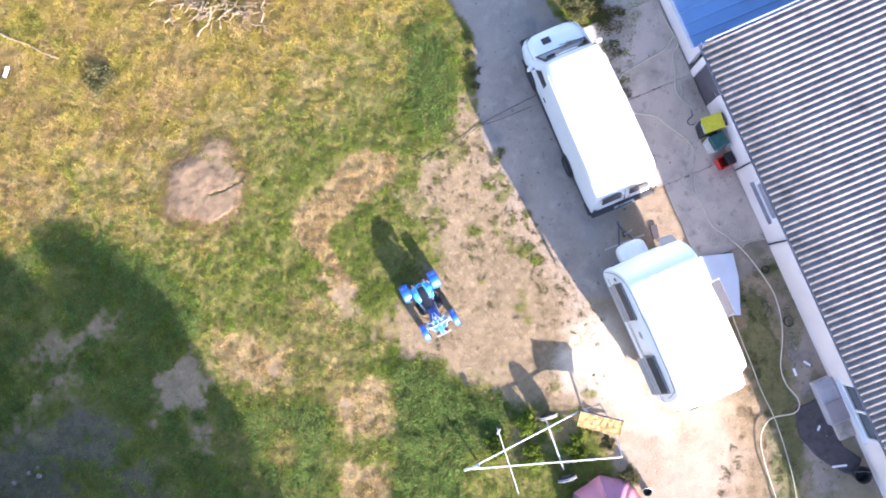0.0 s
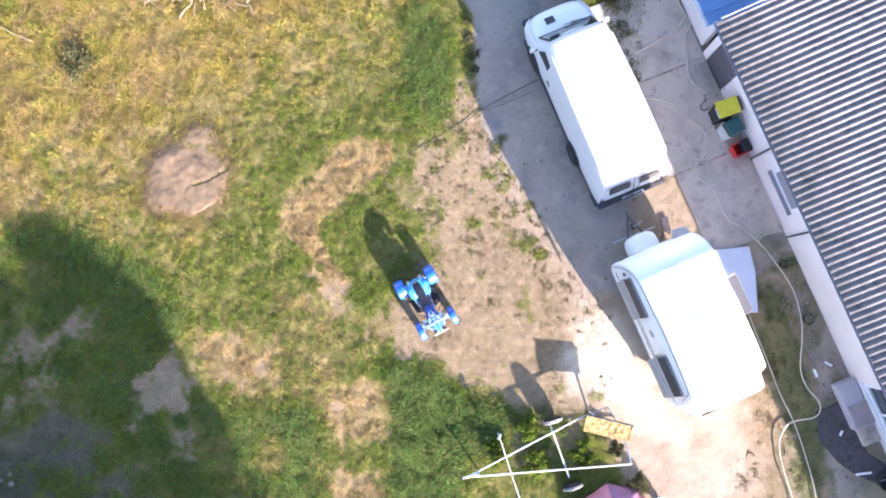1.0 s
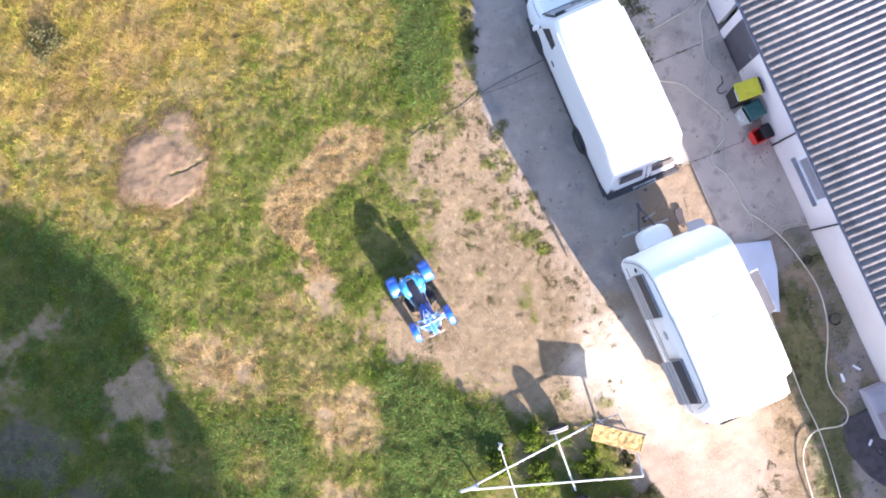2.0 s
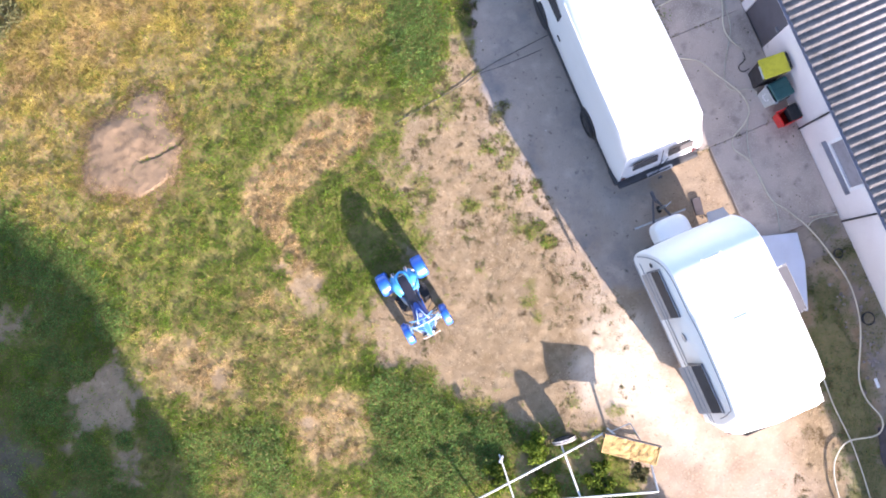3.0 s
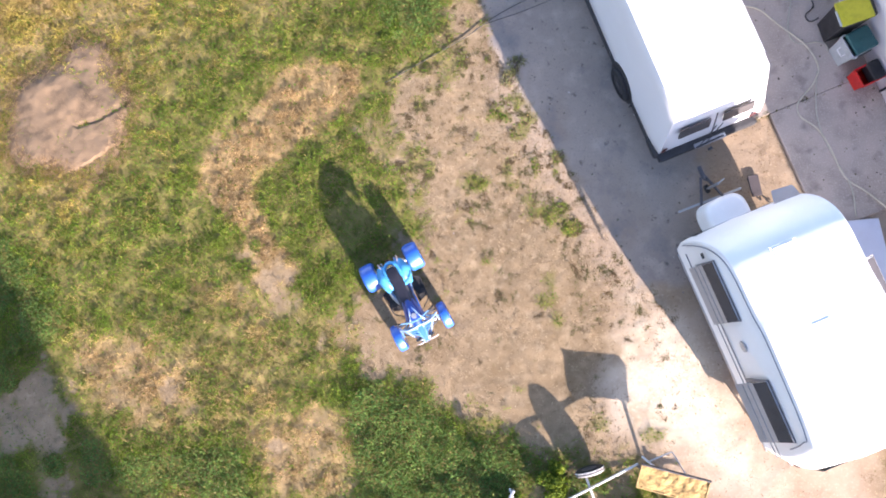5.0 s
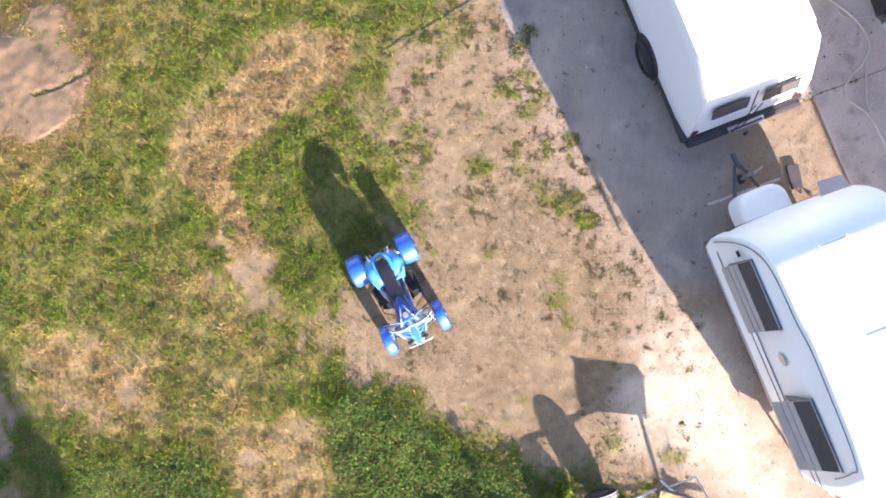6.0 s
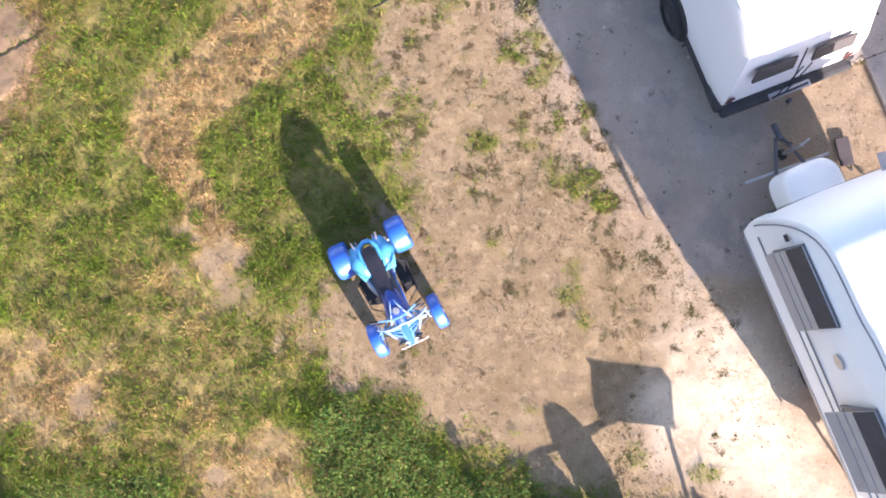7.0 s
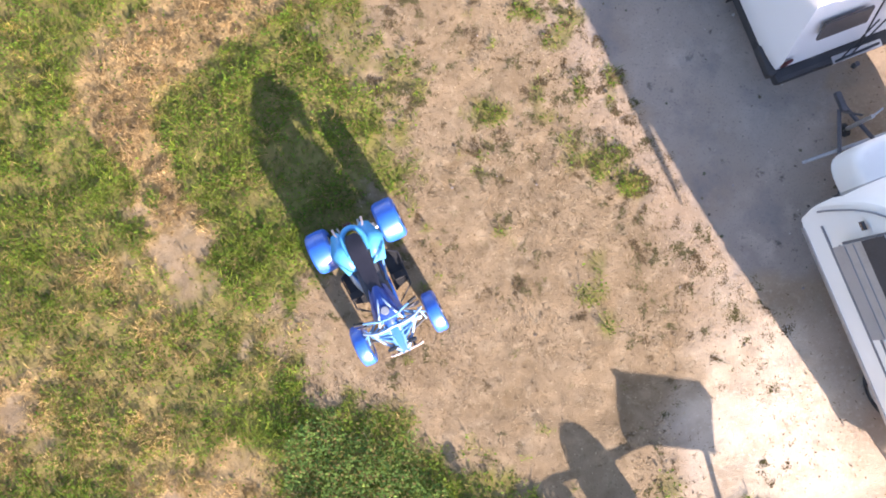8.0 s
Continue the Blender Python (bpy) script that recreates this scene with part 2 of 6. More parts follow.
SAND = [(4.3, -1.3), (3.75, -1.9), (3.65, -2.6), (3.4, -3.2), (3.6, -3.9), (4.0, -4.3), (4.75, -4.9), (5.4, -6.2), (6.2, -9.2), (9.2, -9.2), (8.8, -4.9), (8.2, -3.0), (7.0, -1.0)]
BEND = [(-0.97, 2.94), (-2.5, 3.02), (-3.19, 2.38), (-4.07, 1.53), (-4.67, 1.06), (-4.42, 0.4), (-3.86, -0.3), (-3.37, -0.79), (-3.29, -1.39), (-2.86, -1.72), (-2.38, -1.4),
        (-2.52, -0.66), (-3.06, 0.03), (-3.29, 0.53), (-2.62, 1.36), (-1.83, 1.79), (-1.14, 2.32)]
# glare painted in as whiter sand by the caravan and under the tray's shadow
GLARE_SAND = [(4.1, -1.75), (4.9, -2.3), (5.5, -3.0), (6.1, -4.3), (6.5, -5.1), (5.6, -5.0), (4.5, -4.3), (3.8, -3.75), (3.55, -3.1), (3.8, -2.6)]
# dense tree shade of the south-west corner, painted as darker, barer soil
TREE_SHADE = [(-15.0, -6.2), (-12.87, -5.44), (-10.87, -4.4), (-8.95, -5.38), (-7.71, -7.31), (-7.4, -8.8), (-15.0, -8.8)]
SHADE_BARE = [[(-8.24, -3.4), (-7.35, -2.73), (-6.78, -3.56), (-6.61, -4.7), (-6.71, -6.0), (-7.33, -6.09), (-7.78, -5.12), (-8.41, -5.54), (-8.89, -4.73), (-8.67, -3.9)],
              [(-12.95, -6.0), (-12.97, -5.42), (-11.95, -4.2), (-11.0, -3.5), (-10.7, -3.95), (-11.8, -5.15)], [(-12.8, -3.5), (-11.9, -2.5), (-10.9, -2.4), (-11.3, -3.0), (-12.2, -3.7)]]
WORN = [[(-7.1, -2.62), (-5.76, -2.57), (-4.81, -3.03), (-4.07, -3.49), (-4.34, -4.04), (-5.85, -4.25), (-6.61, -3.7)],
        [(-3.2, -4.2), (-2.2, -3.9), (-1.5, -4.1), (-1.15, -4.9), (-1.4, -5.6), (-2.9, -5.5)],
        [(-3.05, -6.36), (-1.36, -6.25), (-1.26, -7.6), (-2.52, -7.7)]]
LUSH = [[(-1.3, -3.4), (-0.2, -3.25), (0.48, -3.42), (0.9, -4.1), (2.15, -4.35), (2.2, -5.2), (0.98, -6.0), (0.82, -8.4), (-1.18, -8.4), (-1.3, -5.2)],
        [(-6.35, -4.24), (-5.13, -4.73), (-3.3, -4.4), (-2.9, -5.7), (-3.1, -8.4), (-4.2, -8.4), (-5.79, -5.74)]]
TUFTS = [(2.56, 0.01, 0.50, 0.30), (2.99, -0.27, 0.30, 0.20), (1.08, 0.62, 0.34, 0.24), (1.89, 0.57, 0.20, 0.16), (2.08, 0.28, 0.15, 0.18), (2.59, -1.26, 0.17, 0.26), (2.5, -1.7, 0.22, 0.18),
         (2.72, -2.04, 0.15, 0.20), (1.07, 0.0, 0.13, 0.12), (1.55, 2.03, 0.22, 0.20), (-0.04, 1.08, 0.26, 0.40), (-0.65, 1.29, 0.30, 0.34), (-1.89, -0.7, 0.35, 0.22), (3.57, -4.03, 0.22, 0.18), (4.58, -4.22, 0.26, 0.20), (0.6, 3.0, 0.4, 0.5)]


def land(x, y):
    """Shares of grass, straw (of the grass), drive and lushness at places of the plan."""
    wob = 0.55 * (fractal(x, y, 0.9, 11) - 0.5) + 0.30 * (lattice(x, y, 0.17, 15) - 0.5) + 0.15 * (lattice(x, y, 0.07, 16) - 0.5)
    dirt = step(inside(x, y, DIRT) + 2.0 * wob, -0.42, 0.38)
    drive = step(inside(x, y, DRIVE) + 0.35 * wob, -0.08, 0.12)
    # the sunlit gap between van and caravan is painted as warm soil
    drive = drive * (1 - step(blob(x, y, 6.5, 1.0, 1.2, 1.5) + 0.6 * wob, 0.0, 0.25))
    grass = 1 - np.maximum(dirt, np.maximum(drive, step(inside(x, y, DRIVE) + 0.35 * wob, -0.08, 0.12)))
    # weeds that creep into the bare soil
    weeds = step(lattice(x, y, 0.19, 21) + 0.5 * lattice(x, y, 1.1, 22) - 0.26 * step(-y, -1.6, 1.2) - 0.2 * step(x, 2.4, 4.2), 0.88, 1.08)
    grass = np.maximum(grass, 0.55 * weeds * dirt * (1 - drive) * (x < 5.2))
    for k, (cx, cy, rx, ry) in enumerate(TUFTS):
        grass = np.maximum(grass, (0.9 if k < 3 else 0.5) * step(blob(x, y, cx, cy, rx * 1.3, ry * 1.3) + 1.6 * wob, 0.1, 0.8))
    grass = np.maximum(grass, step(inside(x, y, VERGE) + wob, -0.15, 0.2))
    side = step(inside(x, y, SIDE_LAWN) + 1.3 * wob, -0.15, 0.25)
    grass = np.maximum(grass * (1 - step(x, 8.6, 9.0) * step(-y, 0.5, 1.0)), side)
    drive = np.maximum(drive, 0.9 * step(inside(x, y, WALL_SIDE) + 0.8 * wob, -0.1, 0.3))
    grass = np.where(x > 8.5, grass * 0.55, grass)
    drive = np.maximum(drive, 0.85 * side)
    patchy = step(inside(x, y, WALL_SIDE) + 0.6 * wob, -0.1, 0.3) * step(fractal(x, y, 0.8, 99) + 0.2 * wob, 0.47, 0.6)
    grass = np.maximum(grass, 0.30 * patchy)
    # straw: the north-west meadow, the mown bend, the dry patches
    big = fractal(x, y, 2.2, 31)
    straw = 0.23 + 0.60 * step(-x + 1.2 * y + 5 * (big - 0.5), 4.0, 12.5)
    straw = straw - 0.25 * step(big, 0.5, 0.62)
    patch = step(inside(x, y, BEND) + 1.1 * wob, -0.16, 0.16)
    bend, worn = patch, np.zeros_like(x)
    for outline in WORN:
        worn = np.maximum(worn, step(inside(x, y, outline) + 1.7 * wob, -0.25, 0.3))
    patch = np.maximum(patch, worn)
    near = step(inside(x, y, [(-5.97, -2.22), (-3.57, -0.62), (-1.54, -1.91), (-1.42, -3.29), (-2.9, -4.58), (-5.92, -4.41)]) + wob, -0.2, 0.4)
    straw = straw + 0.32 * near
    # the trees' shadow: straw is cut so its darker green sits in the growth
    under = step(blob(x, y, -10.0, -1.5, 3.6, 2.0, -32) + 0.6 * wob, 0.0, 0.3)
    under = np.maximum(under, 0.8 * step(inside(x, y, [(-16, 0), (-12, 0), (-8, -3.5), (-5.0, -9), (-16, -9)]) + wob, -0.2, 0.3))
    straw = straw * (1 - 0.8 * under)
    for cx, cy, rx, ry, turn, k in ((-7.2, 0.4, 0.9, 0.8, 0, 0.8), (-1.4, -2.5, 0.6, 0.5, 0, 0.5), (-3.5, -2.3, 1.0, 0.6, 20, 0.5), (-3.9, -1.7, 0.8, 0.3, -10, 0.75),
                                    (-4.6, -6.0, 0.5, 0.6, 0, 0.7), (-10.3, 5.2, 0.7, 0.4, 20, 0.9), (-11.8, 3.3, 2.0, 1.6, 0, 0.6)):
        patch = np.maximum(patch, k * step(blob(x, y, cx, cy, rx, ry, turn) + 2.0 * wob, -0.1, 0.5))
    straw = np.maximum(straw, np.clip(0.9 * patch + 0.1 * bend, 0, 1))
    grass = grass * (1 - (0.08 * patch + 0.42 * worn) * step(lattice(x, y, 0.2, 57) + 0.5 * lattice(x, y, 0.09, 58), 0.6, 0.95))
    lush = np.zeros_like(x)
    for outline in LUSH:
        lush = np.maximum(lush, step(inside(x, y, outline) + 1.2 * wob, -0.2, 0.3) * (0.45 + 0.55 * step(fractal(x, y, 1.3, 41), 0.40, 0.56)))
    lush = lush * (1 - 0.8 * patch)
    under_frame = step(blob(x, y, 3.2, -5.5, 1.7, 1.2) + 1.5 * wob, 0.1, 0.5)
    lush = np.maximum(lush, 0.5 * under_frame)
    grass = grass * (1 - 0.75 * under_frame * step(fractal(x, y, 0.5, 63), 0.42, 0.56))
    lush = np.maximum(lush, 0.6 * step(blob(x, y, -0.2, 5.2, 1.1, 2.6) + wob, 0.05, 0.5))
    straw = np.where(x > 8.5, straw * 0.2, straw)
    # the shadow's blue-green is painted in as extra lushness
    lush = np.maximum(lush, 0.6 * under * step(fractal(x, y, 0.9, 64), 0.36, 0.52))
    straw = np.clip(straw * (1 - 0.9 * lush) + 0.2 * (fractal(x, y, 0.35, 51) - 0.5), 0, 1)
    # bare streaks under the trees
    bare = np.zeros_like(x)
    for cx, cy, rx, ry, turn in ((-10.6, -2.6, 1.5, 0.4, 30), (-2.85, -1.25, 0.5, 0.85, 15), (-4.9, -3.6, 0.35, 0.25, 0), (-2.6, -4.6, 0.3, 0.2, 0)):
        bare = np.maximum(bare, step(blob(x, y, cx, cy, rx * 1.2, ry * 1.2, turn) + 3.2 * wob, 0.0, 0.9))
    for outline in SHADE_BARE:
        bare = np.maximum(bare, step(inside(x, y, outline) + 1.7 * wob, -0.12, 0.22) * (0.55 + 0.45 * step(fractal(x, y, 0.5, 60), 0.36, 0.52)))
    # grass thinned where the tree shade is painted into the soil
    ragged = step(inside(x, y, TREE_SHADE) + 1.6 * wob, -0.5, 0.6) * step(0.6 * fractal(x, y, 1.5, 59) + 0.4 * fractal(x, y, 0.4, 60) + 0.25 * wob, 0.34, 0.52)
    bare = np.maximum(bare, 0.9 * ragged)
    for cx, cy, r in ((-7.12, -5.08, 0.28), (-7.84, -5.48, 0.42), (-6.30, -5.15, 0.40), (-6.35, -4.75, 0.30), (-8.2, -3.4, 0.30), (-7.55, -2.35, 0.50)):
        clump = step(blob(x, y, cx, cy, r, r) + 0.6 * wob, 0.05, 0.25)
        bare, lush = bare * (1 - clump), np.maximum(lush, 0.9 * clump)
    grass = grass * (1 - 0.93 * bare)
    return np.clip(grass, 0, 1), straw, drive, lush


def tussock(x, y):
    return step(0.30 * lattice(x, y, 0.26, 73) + 0.45 * lattice(x, y, 0.13, 74) + 0.25 * lattice(x, y, 0.07, 72), 0.30, 0.70)


def relief(x, y, grass, drive):
    """Height of the ground: slow swells, clods in the soil, humps in the grass."""
    z = 0.05 * (fractal(x, y, 3.0, 61) - 0.5) + 0.014 * (lattice(x, y, 0.14, 62) - 0.5) * (1 - 0.8 * drive)
    return z + 0.026 * grass * (tussock(x, y) - 0.4)


def ground_sheet():
    def axis(lo, hi, step_):
        core = np.arange(lo, hi + step_ / 2, step_)
        far = np.array([1, 3, 8, 20, 50, 120, 300, 700.0])
        return np.concatenate([lo - far[::-1], core, hi + far])
    gx, gy = axis(-15, 15, 0.07), axis(-10.5, 11.5, 0.07)
    x, y = np.meshgrid(gx, gy, indexing="ij")
    grass, straw, drive, lush = land(x, y)
    z = relief(x, y, grass, drive)
    z = np.where((np.abs(x) > 16) | (np.abs(y) > 13), -0.02, z)
    nx, ny = x.shape
    verts = np.stack([x, y, z], -1).reshape(-1, 3)
    i, j = np.meshgrid(np.arange(nx - 1), np.arange(ny - 1), indexing="ij")
    a = (i * ny + j).ravel()
    faces = np.stack([a, a + ny, a + ny + 1, a + 1], -1)
    me = bpy.data.meshes.new("ground")
    me.vertices.add(len(verts)), me.loops.add(faces.size), me.polygons.add(len(faces))
    me.vertices.foreach_set("co", verts.ravel())
    me.polygons.foreach_set("loop_start", np.arange(len(faces)) * 4)
    me.loops.foreach_set("vertex_index", faces.ravel())
    me.update(calc_edges=True)
    at = me.attributes.new("cover", "FLOAT_COLOR", "POINT")
    at.data.foreach_set("color", np.stack([grass, straw, drive, lush], -1).reshape(-1, 4).astype(np.float32).ravel())
    sand = step(inside(x, y, SAND) + 1.6 * (fractal(x, y, 1.2, 91) - 0.5), -0.5, 0.7)
    # the same sunlit gap is lightened with sand colour
    sand = np.maximum(sand, 0.6 * step(blob(x, y, 6.5, 1.0, 1.3, 1.6), 0.0, 0.3))
    sand = np.maximum(sand, 0.18 * step(inside(x, y, SHADE_BARE[0]) + 0.6 * (fractal(x, y, 0.7, 90) - 0.5), -0.2, 0.4))
    rim = inside(x, y, DRIVE) + 0.5 * (fractal(x, y, 0.6, 92) - 0.5)
    sand = np.maximum(sand, 0.62 * step(rim, -0.95, -0.1) * step(-y, -3.2, -2.4))
    me.attributes.new("sand", "FLOAT", "POINT").data.foreach_set("value", sand.astype(np.float32).ravel())
    pale = step(inside(x, y, GLARE_SAND) + 1.3 * (fractal(x, y, 0.9, 93) - 0.5), -0.75, 0.55)
    me.attributes.new("sand_glare", "FLOAT", "POINT").data.foreach_set("value", pale.astype(np.float32).ravel())
    # share of soil darkened to deepen the tree shade
    tree_shade = step(inside(x, y, TREE_SHADE) + 2.0 * (fractal(x, y, 1.0, 94) - 0.5), -0.6, 0.7)
    me.attributes.new("tree_shade", "FLOAT", "POINT").data.foreach_set("value", tree_shade.astype(np.float32).ravel())
    me.shade_smooth()
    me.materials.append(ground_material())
    return tagged(new("ground", me), "uneven yard of bare tan soil, meadow grass and a worn grey drive", "ground", kind="structure")


def ground_material():
    mt = bpy.data.materials.new("yard_soil")
    mt.use_nodes = True
    nt = mt.node_tree
    N, L = nt.nodes.new, nt.links.new
    bs = nt.nodes["Principled BSDF"]
    bs.inputs["Roughness"].default_value = 0.95
    bs.inputs["Specular IOR Level"].default_value = 0.15
    geo, at = N("ShaderNodeNewGeometry"), N("ShaderNodeAttribute")
    at.attribute_name = "cover"
    sep = N("ShaderNodeSeparateColor")
    L(at.outputs["Color"], sep.inputs[0])

    def tex(scale, detail=4, rough=0.55):
        n = N("ShaderNodeTexNoise")
        n.inputs["Scale"].default_value, n.inputs["Detail"].default_value, n.inputs["Roughness"].default_value = scale, detail, rough
        L(geo.outputs["Position"], n.inputs["Vector"])
        return n.outputs[0]

    def rng(src, lo, hi, a=0.0, b=1.0):
        r = N("ShaderNodeMapRange")
        for k, v in enumerate((lo, hi, a, b)):
            r.inputs[k + 1].default_value = v
        L(src, r.inputs[0])
        return r.outputs[0]

    def mix(a, b, fac):
        m = N("ShaderNodeMix")
        m.data_type = "RGBA"
        for sock, v in ((m.inputs[6], a), (m.inputs[7], b)):
            if isinstance(v, tuple):
                sock.default_value = (*v, 1)
            else:
                L(v, sock)
        if isinstance(fac, float):
            m.inputs[0].default_value = fac
        else:
            L(fac, m.inputs[0])
        return m.outputs[2]

    soil = mix((0.264, 0.192, 0.115), (0.205, 0.147, 0.086), rng(tex(0.8), 0.4, 0.65))
    soil = mix(soil, (0.312, 0.232, 0.142), rng(tex(3.5, 6), 0.5, 0.72))
    soil = mix(soil, (0.150, 0.105, 0.056), rng(tex(9, 6, 0.65), 0.57, 0.70))
    soil = mix(soil, (0.175, 0.122, 0.066), rng(tex(2.1, 7, 0.62), 0.52, 0.68, 0.0, 0.8))
    soil = mix(soil, (0.350, 0.270, 0.170), rng(tex(5.2, 6, 0.6), 0.56, 0.70, 0.0, 0.8))
    soil = mix(soil, (0.355, 0.281, 0.177), rng(tex(34, 3), 0.62, 0.78))
    soil = mix(soil, (0.156, 0.111, 0.059), rng(tex(30, 4), 0.60, 0.74))
    sand = mix((0.385, 0.298, 0.220), (0.30, 0.222, 0.155), rng(tex(1.2, 5), 0.42, 0.65))
    sand = mix(sand, (0.47, 0.378, 0.288), rng(tex(20, 4), 0.55, 0.72))
    sand = mix(sand, (0.318, 0.223, 0.148), rng(tex(7, 5), 0.63, 0.74))
    pave = mix((0.334, 0.280, 0.230), (0.271, 0.230, 0.196), rng(tex(0.6), 0.4, 0.65))
    pave = mix(pave, (0.380, 0.317, 0.259), rng(tex(2.4, 6), 0.5, 0.7))
    pave = mix(pave, (0.117, 0.101, 0.086), rng(tex(4.5, 5, 0.65), 0.62, 0.70))
    pave = mix(pave, (0.198, 0.167, 0.145), rng(tex(38, 4), 0.56, 0.75))
    pave = mix(pave, (0.452, 0.397, 0.334), rng(tex(25, 3), 0.68, 0.74))
    pave = mix(pave, (0.262, 0.205, 0.155), rng(tex(0.42, 3), 0.5, 0.68, 0.0, 0.75))
    pave = mix(pave, (0.165, 0.160, 0.162), rng(tex(0.9, 6, 0.62), 0.52, 0.68, 0.0, 0.75))
    pave = mix(pave, (0.40, 0.345, 0.29), rng(tex(1.6, 6, 0.65), 0.56, 0.72, 0.0, 0.55))
    wear = N("ShaderNodeAttribute")
    wear.attribute_name = "sand"
    glare_mask, shade_mask = N("ShaderNodeAttribute"), N("ShaderNodeAttribute")
    glare_mask.attribute_name, shade_mask.attribute_name = "sand_glare", "tree_shade"
    # near-white sand that carries the painted glare
    white = mix((0.60, 0.505, 0.385), (0.46, 0.368, 0.262), rng(tex(3.0, 6, 0.6), 0.46, 0.68))
    white = mix(white, (0.67, 0.585, 0.462), rng(tex(16, 4), 0.55, 0.72))
    sand = mix(sand, white, glare_mask.outputs["Fac"])
    soil = mix(soil, sand, wear.outputs["Fac"])
    # dark soil colours that carry the painted tree shade
    shade_soil = mix((0.085, 0.072, 0.060), (0.135, 0.112, 0.090), rng(tex(4.0, 6, 0.62), 0.42, 0.62))
    soil = mix(soil, shade_soil, shade_mask.outputs["Fac"])
    turf = mix((0.115, 0.125, 0.026), (0.165, 0.145, 0.045), rng(tex(7, 4), 0.4, 0.65))
    thatch = mix((0.34, 0.238, 0.112), (0.255, 0.176, 0.082), rng(tex(14, 4), 0.4, 0.65))
    sod = mix(turf, thatch, sep.outputs[1])
    col = mix(soil, pave, sep.outputs[2])
    col = mix(col, sod, rng(sep.outputs[0], 0.05, 0.72))
    L(col, bs.inputs["Base Color"])
    bp = N("ShaderNodeBump")
    bp.inputs["Strength"].default_value, bp.inputs["Distance"].default_value = 0.75, 0.014
    hh = N("ShaderNodeMath")
    hh.operation = "ADD"
    L(tex(55, 5, 0.7), hh.inputs[0])
    L(rng(tex(5, 4, 0.6), 0, 1, 0, 0.7), hh.inputs[1])
    mm = N("ShaderNodeMath")
    mm.operation = "MULTIPLY"
    L(hh.outputs[0], mm.inputs[0])
    L(rng(sep.outputs[2], 0, 1, 1.0, 0.35), mm.inputs[1])
    L(mm.outputs[0], bp.inputs["Height"])
    L(bp.outputs[0], bs.inputs["Normal"])
    return mt


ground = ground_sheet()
LEAF = tinted("leaf", 0.9, 0.5)


def leaf_mesh(name, verts, faces, tone):
    """One mesh of many loose leaves: n x k x 3 points, one face each, with a colour each."""
    n, k = verts.shape[:2]
    me = bpy.data.meshes.new(name)
    me.vertices.add(n * k), me.loops.add(n * k), me.polygons.add(n)
    me.vertices.foreach_set("co", verts.astype(np.float32).ravel())
    me.polygons.foreach_set("loop_start", np.arange(n) * k)
    me.loops.foreach_set("vertex_index", np.arange(n * k))
    me.update(calc_edges=True)
    at = me.attributes.new("tone", "FLOAT_COLOR", "POINT")
    at.data.foreach_set("color", np.repeat(np.c_[tone, np.ones(n)], k, 0).astype(np.float32).ravel())
    me.materials.append(LEAF)
    return me


def blades(rs, x, y, z, length, width, lean, tone):
    """Bent grass blades as kites of four points."""
    n = len(x)
    a, b = rs.rand(n) * 2 * np.pi, rs.rand(n) * 2 * np.pi
    flat, rise = length * np.sin(lean), length * np.cos(lean)
    d = np.stack([np.cos(a), np.sin(a)], -1)
    s = np.stack([np.cos(b), np.sin(b)], -1) * width[:, None] / 2
    base = np.stack([x, y], -1)
    mid = base + d * (flat * 0.45)[:, None]
    tip = base + d * flat[:, None]
    col = lambda p, h: np.concatenate([p, h[:, None]], -1)
    v = np.stack([col(base, z), col(mid + s, z + rise * 0.6), col(tip, z + rise), col(mid - s, z + rise * 0.6)], 1)
    return v, tone


GREENS = np.array([(0.164, 0.220, 0.027), (0.131, 0.198, 0.026), (0.196, 0.243, 0.031), (0.113, 0.178, 0.025)])
STRAWS = np.array([(0.40, 0.312, 0.076), (0.34, 0.264, 0.064), (0.43, 0.342, 0.092), (0.315, 0.264, 0.056)])


